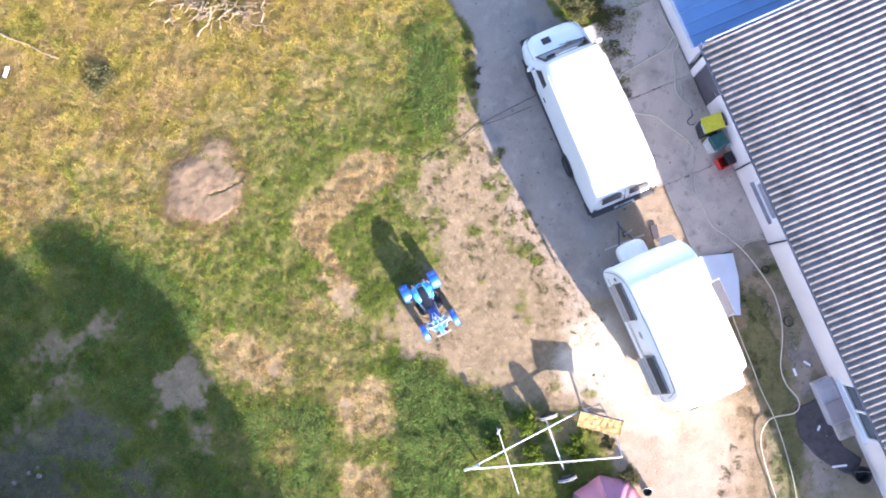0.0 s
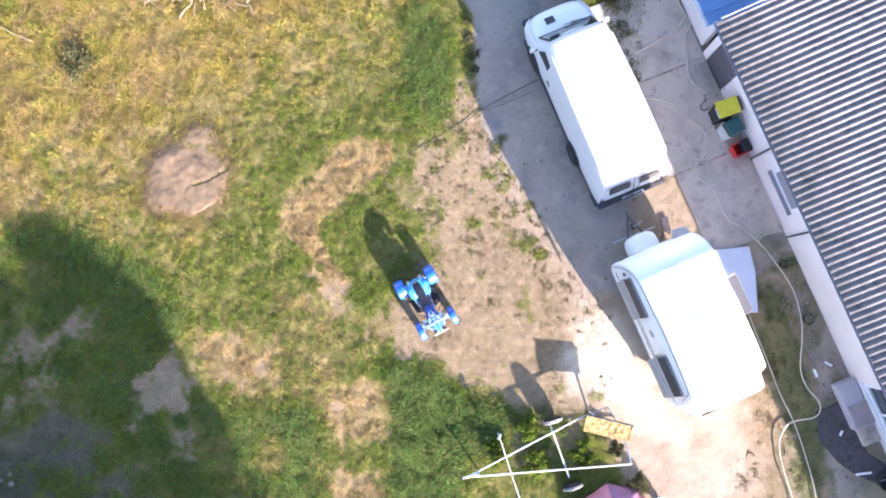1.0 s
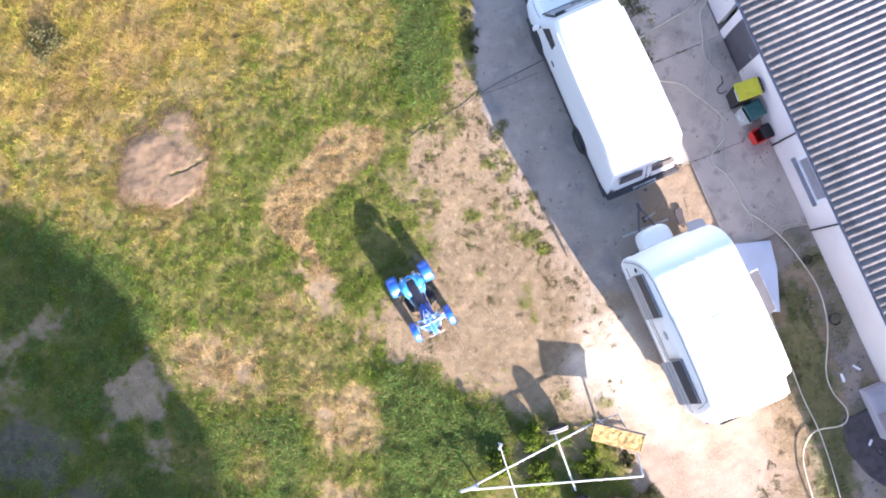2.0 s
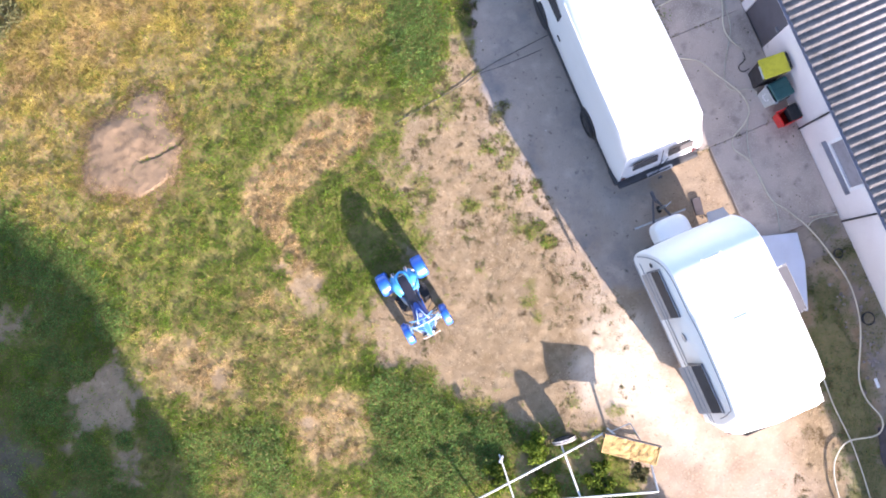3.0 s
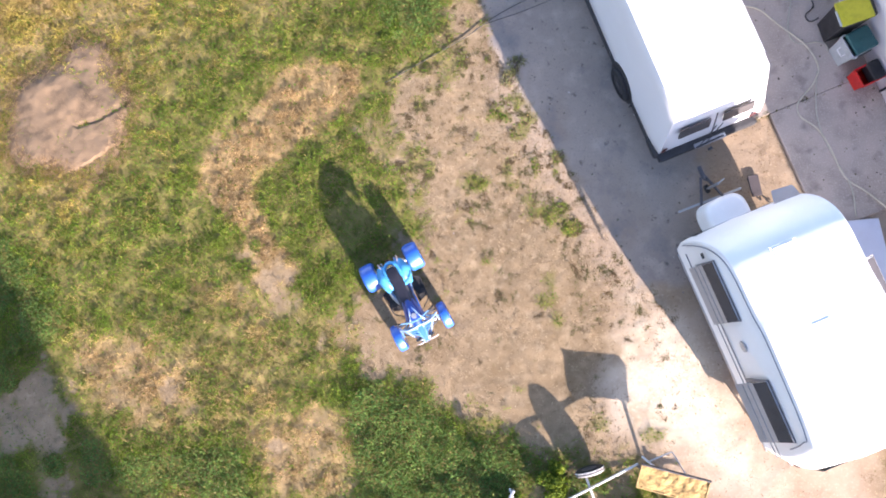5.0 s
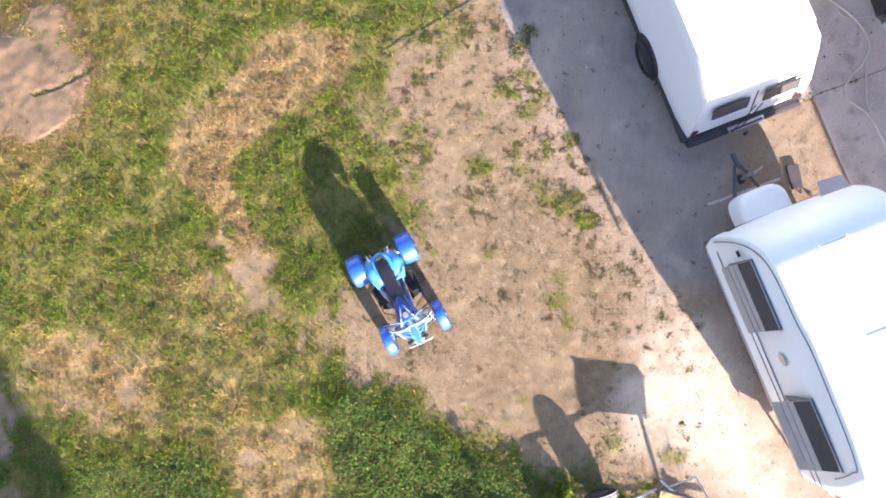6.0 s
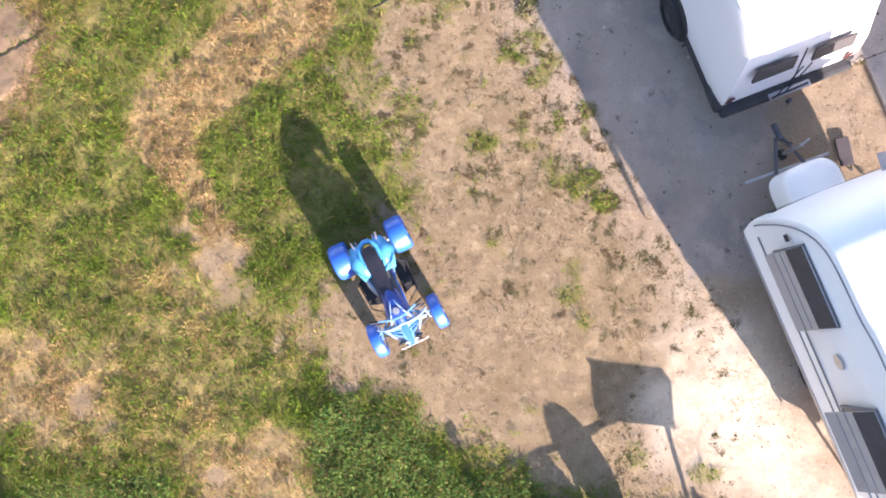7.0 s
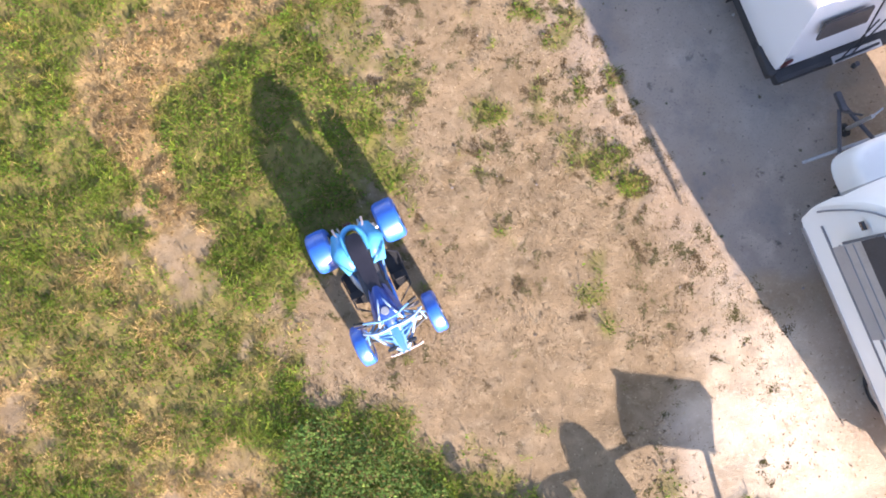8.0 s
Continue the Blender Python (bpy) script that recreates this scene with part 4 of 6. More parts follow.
def van():
    root = thing("van", "white high-roofed panel van parked on the drive", "van", pose(5.455, 1.384, 0, 0, 0, 22.9) @ Matrix.Diagonal((1.0, 1.022, 0.97, 1)))
    shape = [(0.06, 0.97, 0.96, 0.80, 0.50, 1.25, 2.24), (0.30, 1.0, 0.98, 0.88, 0.42, 1.25, 2.29), (1.2, 1.0, 0.98, 0.88, 0.40, 1.25, 2.32), (2.6, 0.99, 0.965, 0.86, 0.40, 1.25, 2.32),
             (3.79, 0.975, 0.95, 0.82, 0.40, 1.25, 2.30), (4.14, 0.97, 0.94, 0.79, 0.40, 1.25, 2.24), (4.38, 0.965, 0.935, 0.70, 0.40, 1.22, 1.84), (4.69, 0.98, 0.94, 0.80, 0.42, 1.05, 1.24),
             (5.02, 0.96, 0.92, 0.80, 0.44, 0.95, 1.12), (5.29, 0.90, 0.86, 0.74, 0.46, 0.85, 0.99), (5.43, 0.76, 0.72, 0.60, 0.50, 0.74, 0.86)]
    rings = [ring(a, b, c, zb, zw, zt, y) for y, a, b, c, zb, zw, zt in shape]
    for r, lean in ((0, 0.40), (1, 0.30)):
        rings[r] = [(x, y + lean * max(0, z - 0.95) / 1.3, z) for x, y, z in rings[r]]
    bm = loft(rings)
    part("body", flag_smooth(bm, 0.7), VAN_PAINT, root)
    # glass
    ws = [(-0.78, 4.67, 1.27), (0.78, 4.67, 1.27), (0.68, 4.28, 1.95), (-0.68, 4.28, 1.95)]
    n = Vector((0, 0.86, 0.51)) * 0.045
    wsc = [Vector(p) + n for p in ws]
    glass_ = part("windscreen", slab(wsc, 0.012), DARK_GLASS, root, "dark sloping windscreen")
    part("seal", frame_of([p + n * 0.2 for p in wsc], 0.05, 0.02), BLACK_PLASTIC, glass_)
    for s in (-1, 1):
        part("wiper", tube([Vector((s * 0.1 + 0.1, 4.73, 1.28)) + n, Vector((s * 0.1 + 0.55, 4.63, 1.38)) + n], 0.012, 6), BLACK_PLASTIC, root)
        p = [(s * 0.945, 4.33, 1.44), (s * 0.945, 3.75, 1.44), (s * 0.885, 3.75, 1.76), (s * 0.870, 4.17, 1.76)]
        part("side_window", slab(p if s > 0 else p[::-1], 0.012), DARK_GLASS, root)
        part("mirror", box((0.17, 0.08, 0.22), (s * 1.07, 4.43, 1.38), 0.03), VAN_PAINT, root)
        part("mirror_arm", box((0.14, 0.04, 0.05), (s * 1.0, 4.41, 1.32), 0.01), BLACK_PLASTIC, root)
        part("headlight", box((0.26, 0.05, 0.16), (s * 0.62, 5.39, 0.76), 0.02, turn=pose(0, 0, 0, 0, 0, -s * 14)), DARK_GLASS, root, "clear headlight")
        part("sill_trim", box((0.03, 4.9, 0.16), (s * 1.0, 2.55, 0.44), 0.008), BLACK_PLASTIC, root)
        part("tail_light", box((0.08, 0.03, 0.22), (s * 0.88, 0.062, 0.74), 0.01), TAIL_LENS, root)
        part("door_handle", box((0.03, 0.16, 0.03), (s * 1.0, 3.5, 1.12), 0.008), BLACK_PLASTIC, root)
        part("roof_gutter", tube([(s * 0.88, 0.8, 2.24), (s * 0.875, 2.4, 2.25), (s * 0.84, 3.85, 2.21)], 0.014, 6), VAN_PAINT, root)
        # rear doors
        q = [(s * 0.13, 0.128, 1.26), (s * 0.72, 0.128, 1.26), (s * 0.70, 0.208, 1.52), (s * 0.13, 0.208, 1.52)]
        part("rear_window", slab(q if s > 0 else q[::-1], 0.03), WINDOW_DARK, root)
        wheel(root, (s * 0.96, 1.58, 0.34), 0.34, 0.24, RUBBER, BLACK_PLASTIC, hub_out=s)
        wheel(root, (s * 0.86, 4.43, 0.34), 0.34, 0.24, RUBBER, STEEL, hub_out=s)
        part("arch", cyl(0.42, 0.05, (s * 0.99, 1.58, 0.40), "x", 24), BLACK_PLASTIC, root)
        part("arch", cyl(0.42, 0.05, (s * 0.97, 4.43, 0.40), "x", 24), BLACK_PLASTIC, root)
        part("mudflap", box((0.26, 0.015, 0.26), (s * 0.88, 1.14, 0.28), 0.004), RUBBER, root)
    part("door_gap", box((0.008, 0.02, 0.9), (0, 0.105, 1.15), turn=pose(0, 0, 0, -17, 0, 0)), BLACK_PLASTIC, root)
    bp = bmesh.new()
    box((1.98, 0.20, 0.18), (0, 0.0, 0.48), 0.06, bm=bp)
    box((0.16, 0.40, 0.18), (-0.975, 0.21, 0.50), 0.05, bm=bp)
    box((0.16, 0.40, 0.18), (0.975, 0.21, 0.50), 0.05, bm=bp)
    part("rear_bumper", bp, BLACK_PLASTIC, root, "black wrap-round rear bumper")
    part("front_bumper", box((1.70, 0.20, 0.24), (0, 5.44, 0.46), 0.06), BLACK_PLASTIC, root)
    part("step_plate", box((0.62, 0.09, 0.03), (0.02, -0.07, 0.575), 0.008), STEEL, root)
    # ladder-like carrier on the rear doors
    for x in (-0.02, 0.10):
        part("carrier_bar", tube([(x - 0.16, -0.08, 0.60), (x - 0.08, 0.00, 1.0), (x + 0.00, 0.07, 1.32)], 0.010, 6), BLACK_PLASTIC, root)
    part("carrier_rung", tube([(-0.28, -0.10, 0.62), (0.26, -0.08, 0.66)], 0.016, 6), BLACK_PLASTIC, root)
    part("tow_ball", cyl(0.03, 0.12, (0, -0.2, 0.47), "z", 12), DARK_STEEL, root)
    part("plate", box((0.5, 0.012, 0.11), (0.42, -0.038, 0.50), 0.004), WINDOW_FRAME, root)
    vent = part("bonnet_vent", box((0.26, 0.22, 0.03), (-0.26, 5.08, 1.125), 0.008, turn=pose(0, 0, 0, -24, 0, 0)), BLACK_PLASTIC, root, "open black bonnet vent")
    for k in range(4):
        part("slat", box((0.22, 0.02, 0.012), (-0.26, 4.99 + 0.06 * k, 1.180 - 0.027 * k), turn=pose(0, 0, 0, -50, 0, 0)), DARK_STEEL, vent)
    return root


van()


# ---- caravan ----
def caravan():
    root = thing("caravan", "white touring caravan with its side windows propped open", "caravan", pose(6.59, -2.198, 0, 0, 0, 23.5))
    prof = [(-2.26, 0.48), (-2.28, 1.20), (-2.20, 1.80), (-2.02, 2.32), (-1.80, 2.53), (-0.4, 2.61), (0.30, 2.627), (0.70, 2.563), (1.48, 2.51), (1.84, 2.28), (2.06, 1.78), (2.15, 1.05), (2.06, 0.55), (1.9, 0.48)]
    fine = smooth_line([(0, y, z) for y, z in prof[1:13]], 4)
    prof = [prof[0]] + [(p.y, p.z) for p in fine] + [prof[13]]
    tuck = lambda y: min(1.0, max(0.0, (-0.6 - y) / 1.1)) ** 1.5
    hw, hr = 0.985, 1.17
    lean = lambda x, z: x * (1 - 0.19 * max(0, z - 1.4) / 1.2) if x < 0 else x
    rings = []
    for x, k, cut in ((-hw, 0.985, 0.36), (-hw + 0.02, 0.995, 0.32), (-hw + 0.08, 1.0, 0.22), (-hw + 0.25, 1.004, 0.06), (0, 1.012, 0), (hr - 0.26, 1.006, 0), (hr - 0.21, 1.004, 0.34), (hr - 0.03, 1.0, 0.40), (hr, 0.985, 0.46)):
        rings.append([(lean(x, z), y * k + cut * tuck(y), 0.48 + (z - 0.48) * k) for y, z in prof])
    body = part("body", flag_smooth(loft(rings), 0.62), CARAVAN_SKIN, root)
    # trim lines along the sides and up the front corner
    for s in (-1, 1):
        x = -hw - 0.004 if s < 0 else hr + 0.004
        line = [(lean(x, z - 0.08), y * 0.96 + 0.4 * tuck(y), 0.48 + (z - 0.48) * 0.955) for y, z in prof[5:42]]
        part("edge_trim", tube(line, 0.011, 6), CARAVAN_TRIM, root, "dark rounded edge trim")
        part("band", box((0.01, 3.6, 0.035), (x, -0.15, 1.20)), CARAVAN_TRIM, root)
        part("band", box((0.01, 3.9, 0.04), (x, -0.05, 0.98)), CARAVAN_TRIM, root)
        part("skirt", box((0.02, 3.9, 0.08), (x, -0.02, 0.50), 0.006), STEEL, root)
        wheel(root, (s * 0.80, -0.25, 0.30), 0.30, 0.18, RUBBER, STEEL, hub_out=s)

    def prop_window(s, y0, y1, lo, hi, out, lift=0.02, rim=STEEL):
        """A top-hinged acrylic pane swung out, over a recess with a frame."""
        x = -hw - 0.012 if s < 0 else hr + 0.012
        xh, xl = lean(x, hi), lean(x, lo)
        back = part("window", slab([(xl, y0, lo), (xl, y1, lo), (xh, y1, hi), (xh, y0, hi)], 0.01), DARK_GLASS, root, "dark window opening behind a propped pane")
        part("window_frame", frame_of([(xl + s * 0.012, y0, lo), (xl + s * 0.012, y1, lo), (xh + s * 0.012, y1, hi), (xh + s * 0.012, y0, hi)], 0.045, 0.02), CARAVAN_TRIM, back)
        foot = lo + lift
        at = lambda k, y: (xh + s * 0.03 + (xl + s * out - xh - s * 0.03) * k, y, hi + (foot - hi) * k)
        strip = lambda k0, k1: [at(k0, y0 + 0.02), at(k0, y1 - 0.02), at(k1, y1 - 0.02), at(k1, y0 + 0.02)]
        pane = part("pane", slab(strip(0.0, 0.42), 0.012), WINDOW_DARK if s < 0 else TINTED_PANE, root, "acrylic pane ajar")
        part("blind", slab(strip(0.42, 0.74), 0.012), BLIND if s < 0 else TINTED_PANE, pane, "beige blind behind the pane")
        part("clear_edge", slab(strip(0.74, 1.0), 0.012), PANE_GREY if s < 0 else TINTED_PANE, pane, "pale clear lower edge of the pane")
        for k in (0.58, 0.75) if s < 0 else ():
            part("blind_rail", tube([Vector(at(k, y0 + 0.03)) + Vector((s * 0.012, 0, 0.004)), Vector(at(k, y1 - 0.03)) + Vector((s * 0.012, 0, 0.004))], 0.008, 6), CARAVAN_TRIM, pane)
        part("pane_rim", frame_of(strip(0.0, 1.0), 0.022 if s < 0 else 0.035, 0.02 * s), rim, pane)
        for y in (y0 + 0.06, y1 - 0.06):
            part("stay", tube([(xl, y, lo + 0.1), (xl + s * out * 0.85, y, foot + 0.06)], 0.009, 6), STEEL, pane)

    prop_window(-1, 0.58, 1.68, 1.32, 2.04, 0.13)
    prop_window(-1, -1.56, -0.46, 1.32, 2.04, 0.23)
    prop_window(1, -0.36, 0.75, 1.25, 2.02, 0.50, 0.48, WINDOW_FRAME)
    part("vent_oval", cyl(0.10, 0.02, (-hw + 0.055, 0.12, 1.66), "x", 20), STEEL, root, "small oval grey vent")
    part("lamp", box((0.04, 0.10, 0.06), (-hw + 0.03, 1.80, 1.78), 0.01), DARK_GLASS, root)
    part("door", box((0.02, 0.62, 1.75), (hr + 0.012, -0.95, 1.45), 0.008), CARAVAN_SKIN, root)
    for y, w, z in ((1.36, 0.44, 2.515), (0.05, 0.36, 2.605)):
        hatch = part("roof_hatch", box((w, 0.40, 0.05), (0.06, y, z), 0.012, turn=pose(0, 0, 0, 4, 0, 0)), CARAVAN_SKIN, root, "low white roof hatch")
        part("hatch_lid", box((w * 0.84, 0.32, 0.03), (0.06, y, z + 0.036), 0.008, turn=pose(0, 0, 0, 4, 0, 0)), CARAVAN_SKIN, hatch)
    part("rear_window", slab([(-0.62, -2.315, 1.15), (0.62, -2.315, 1.15), (0.60, -2.245, 1.75), (-0.60, -2.245, 1.75)], -0.015), DARK_GLASS, root)
    part("front_window", slab([(-0.80, 2.175, 1.12), (0.80, 2.175, 1.12), (0.78, 2.115, 1.45), (-0.78, 2.115, 1.45)], 0.015), DARK_GLASS, root)
    fp = part("front_pane", slab([(0.60, 2.06, 1.52), (1.12, 2.04, 1.52), (1.10, 2.32, 1.36), (0.72, 2.36, 1.36)], 0.012), PANE_GREY, root, "pale front window pane propped open")
    part("stay", tube([(0.9, 2.10, 1.20), (0.9, 2.30, 1.37)], 0.009, 6), STEEL, fp)
    part("rear_bumper", box((1.4, 0.14, 0.16), (0, -2.30, 0.52), 0.04), CARAVAN_SKIN, root)
    for s in (-1, 1):
        part("rear_lamp", box((0.12, 0.03, 0.24), (s * 0.66, -2.295, 0.85), 0.01), TAIL_LENS, root)
        part("drawbar", tube([(s * 0.48, 1.9, 0.40), (0.05 + s * 0.04, 3.10, 0.42)], 0.026, 8), DARK_STEEL, root)
        part("steady_leg", tube([(s * 0.8, 1.8, 0.46), (s * 0.8, 1.85, 0.02)], 0.025, 6), STEEL, root)
        part("steady_leg", tube([(s * 0.8, -1.8, 0.46), (s * 0.8, -1.85, 0.02)], 0.025, 6), STEEL, root)
    lk = bmesh.new()
    base = smooth_line([(-0.38, 2.10, 0), (-0.385, 2.34, 0), (-0.34, 2.52, 0), (-0.20, 2.60, 0), (0.06, 2.615, 0), (0.28, 2.59, 0), (0.40, 2.47, 0), (0.43, 2.30, 0), (0.43, 2.10, 0)], 3)
    loft([[(0.02 + (p.x - 0.02) * k, 2.10 + (p.y - 2.10) * (0.45 + 0.55 * k), z) for p in base] for z, k in ((0.42, 1.0), (0.82, 1.0), (0.90, 0.985), (0.96, 0.94), (1.0, 0.86), (1.02, 0.72))], bm=lk)
    part("gas_locker", flag_smooth(lk, 1.0), CARAVAN_SKIN, root, "white moulded gas locker")
    part("coupling", box((0.075, 0.26, 0.09), (0.05, 3.18, 0.45), 0.03), DARK_STEEL, root, "black hitch coupling")
    part("brake_lever", tube([(0.03, 3.05, 0.46), (0.06, 2.92, 0.74)], 0.014, 6), DARK_STEEL, root)
    jw = part("jockey_wheel", tube([(0.14, 2.86, 0.10), (0.14, 2.86, 0.80)], 0.026, 8), STEEL, root)
    part("tyre", cyl(0.085, 0.05, (0.14, 2.86, 0.086), "x", 16), RUBBER, jw)
    part("winder", tube([(0.14, 2.86, 0.80), (0.26, 2.90, 0.84)], 0.012, 6), STEEL, jw)
    part("cross_bar", tube([(-0.62, 2.66, 0.36), (0.62, 2.62, 0.40)], 0.022, 6), STEEL, root)
    return root


caravan()


# ---- quad bike ----
def quad():
    root = thing("quad_bike", "blue sports quad bike with blue tyres on bare soil", "quad bike", pose(-0.182, -1.668, 0, 0, 0, 207.9))
    wb = 0.64
    for s in (-1, 1):
        wheel(root, (s * 0.46, -wb, 0.268), 0.268, 0.28, BLUE_RUBBER, STEEL, 0.012, s)
        wheel(root, (s * 0.49, wb, 0.265), 0.265, 0.17, BLUE_RUBBER, STEEL, 0.010, s)
        part("a_arm", tube([(s * 0.12, wb + 0.10, 0.30), (s * 0.40, wb, 0.27)], 0.016, 6), DARK_STEEL, root)
        part("a_arm", tube([(s * 0.12, wb - 0.16, 0.30), (s * 0.40, wb, 0.27)], 0.016, 6), DARK_STEEL, root)
        part("shock", tube([(s * 0.30, wb - 0.02, 0.32), (s * 0.14, wb - 0.04, 0.66)], 0.032, 8), WHITE_TUBE, root)
        part("rear_grab_bar", tube([(s * 0.10, -0.62, 0.62), (s * 0.14, -0.76, 0.64)], 0.014, 6), STEEL, root)
        part("axle_guard", box((0.05, 0.16, 0.08), (s * 0.25, -wb + 0.02, 0.27), 0.015), STEEL, root)
        part("foot_peg", box((0.16, 0.10, 0.03), (s * 0.30, 0.04, 0.30), 0.008), RUBBER, root)
        part("nerf_bar", tube([(s * 0.16, 0.36, 0.30), (s * 0.37, 0.20, 0.31), (s * 0.39, -0.22, 0.31), (s * 0.18, -0.38, 0.31)], 0.011, 6), BLACK_PLASTIC, root)
        fe = loft([[(s * x, y, z) for x, y, z in row] for row in (
            [(0.10, -0.18, 0.70), (0.14, -0.40, 0.75), (0.10, -0.66, 0.74)], [(0.17, -0.19, 0.68), (0.23, -0.43, 0.74), (0.17, -0.71, 0.73)],
            [(0.25, -0.18, 0.60), (0.345, -0.46, 0.685), (0.25, -0.68, 0.69)])], cap=False, closed=False)
        fo = part("rear_fender", flag_smooth(fe, 1.2), CYAN_PLASTIC, root, "pale cyan plastic rear mudguard")
        fo.modifiers.new("thick", "SOLIDIFY").thickness = 0.008
        # solid black plate added to deepen the shade between frame and nerf bar
        part("heel_net", slab([(s * 0.17, 0.20, 0.29), (s * 0.36, 0.14, 0.29), (s * 0.38, -0.22, 0.29), (s * 0.19, -0.36, 0.29)][::s], 0.01), RUBBER, root, "black heel guard plate added to darken the bike's shadow")
        part("side_strut", tube([(s * 0.12, -0.66, 0.72), (s * 0.26, -0.44, 0.70), (s * 0.20, -0.16, 0.58), (s * 0.14, 0.05, 0.50)], 0.016, 6), PALE_BLUE, root)
        for a, b in (((0.06, 0.50, 0.78), (0.30, 0.60, 0.68)), ((0.30, 0.60, 0.68), (0.20, 0.72, 0.66)), ((0.20, 0.72, 0.66), (0.03, 0.94, 0.58)), ((0.10, 0.56, 0.76), (0.03, 0.90, 0.62)),
                     ((0.22, 0.50, 0.70), (0.40, 0.60, 0.52)), ((0.05, 0.70, 0.72), (0.22, 0.66, 0.68)), ((0.30, 0.60, 0.68), (0.08, 0.76, 0.70)), ((0.12, 0.40, 0.74), (0.30, 0.60, 0.68)), ((0.16, 0.78, 0.62), (0.0, 0.84, 0.64)), ((0.34, 0.52, 0.60), (0.38, 0.68, 0.50))):
            part("front_strut", tube([(s * a[0], a[1], a[2]), (s * b[0], b[1], b[2])], 0.011, 6), PALE_BLUE, root)
        ff = slab([(s * 0.06, 0.56, 0.745), (s * 0.24, 0.60, 0.68), (s * 0.14, 0.74, 0.66), (s * 0.03, 0.84, 0.65)][::s], 0.012)
        part("front_fender", ff, PALE_BLUE, root, "pale blue plastic front mudguard")
        # added plates under the cage that fill out the bike's cast shadow
        part("radiator_shroud", slab([(s * 0.13, 0.44, 0.42), (s * 0.38, 0.47, 0.44), (s * 0.33, 0.50, 0.74), (s * 0.10, 0.48, 0.80)][::s], 0.03), DARK_STEEL, root)
        part("headlight", box((0.11, 0.05, 0.07), (s * 0.13, 0.84, 0.66), 0.02), DARK_GLASS, root)
        part("handlebar", tube(smooth_line([(0, 0.50, 0.88), (s * 0.12, 0.49, 0.89), (s * 0.20, 0.46, 0.92), (s * 0.38, 0.41, 0.92)], 4), 0.013, 8), PALE_BLUE, root)
        part("grip", tube([(s * 0.29, 0.435, 0.92), (s * 0.40, 0.405, 0.92)], 0.02, 8), RUBBER, root)
        part("brake_lever", tube([(s * 0.24, 0.49, 0.91), (s * 0.37, 0.46, 0.905)], 0.008, 6), DARK_STEEL, root)
    seat = loft([[(x * w, y, z + dz * (1 - x * x * 0.5)) for x in (-1, -0.7, 0, 0.7, 1)] + [(0.85 * w, y, z - 0.12), (-0.85 * w, y, z - 0.12)]
                 for y, w, z, dz in ((-0.60, 0.06, 0.80, 0.02), (-0.54, 0.10, 0.80, 0.04), (-0.35, 0.115, 0.77, 0.05), (-0.08, 0.10, 0.74, 0.05), (0.10, 0.075, 0.76, 0.04), (0.20, 0.06, 0.78, 0.02))])
    part("seat", flag_smooth(seat, 0.9), SEAT_VINYL, root, "long black vinyl seat")
    tank = loft([[(math.cos(a) * w, y, z + math.sin(a) * h) for a in np.linspace(0, 2 * math.pi, 13)[:-1]] for y, w, z, h in
                 ((0.06, 0.05, 0.74, 0.05), (0.16, 0.09, 0.74, 0.10), (0.30, 0.13, 0.74, 0.13), (0.45, 0.14, 0.74, 0.11), (0.58, 0.06, 0.72, 0.06))])
    tk = part("tank_cover", flag_smooth(tank, 0.9), TANK_BLUE, root, "deep blue tank cover")
    part("fuel_cap", cyl(0.05, 0.03, (0, 0.40, 0.865), "z", 16, bevel=0.006), STEEL, tk)
    part("nose", flag_smooth(loft([[(-w, y, z), (w, y, z), (w * 0.8, y, z + 0.06), (-w * 0.8, y, z + 0.06)] for y, w, z in ((0.56, 0.07, 0.72), (0.75, 0.06, 0.66), (0.93, 0.03, 0.58))]), 0.8), BLUE_PLASTIC, root)
    part("seat_surround", flag_smooth(tube(smooth_line([(-0.12, -0.36, 0.74), (-0.12, -0.60, 0.745), (0, -0.69, 0.745), (0.12, -0.60, 0.745), (0.12, -0.36, 0.74)], 4), 0.035, 8), 1.2), CYAN_PLASTIC, root, "pale cyan plastic round the seat")
    part("engine", box((0.30, 0.52, 0.34), (0.02, -0.02, 0.46), 0.05), DARK_STEEL, root)
    part("frame_rail", tube([(-0.12, -0.5, 0.50), (-0.14, 0.1, 0.28), (-0.12, 0.62, 0.34)], 0.018, 6), BLUE_PLASTIC, root)
    part("frame_rail", tube([(0.12, -0.5, 0.50), (0.14, 0.1, 0.28), (0.12, 0.62, 0.34)], 0.018, 6), BLUE_PLASTIC, root)
    part("swing_arm", box((0.12, 0.46, 0.08), (0, -0.42, 0.28), 0.02), STEEL, root)
    part("rear_axle", cyl(0.022, 0.80, (0, -wb, 0.25), "x", 10), STEEL, root)
    part("exhaust", tube(smooth_line([(0.10, 0.18, 0.40), (0.22, -0.10, 0.42), (0.20, -0.40, 0.56), (0.19, -0.70, 0.60)], 4), 0.04, 10), STEEL, root)
    fb = part("front_bumper", tube([(-0.215, 0.91, 0.40), (-0.18, 0.925, 0.40), (0.18, 0.925, 0.40), (0.215, 0.91, 0.40)], 0.014, 8), GRAB_ALLOY, root, "pinkish alloy front bumper bar")
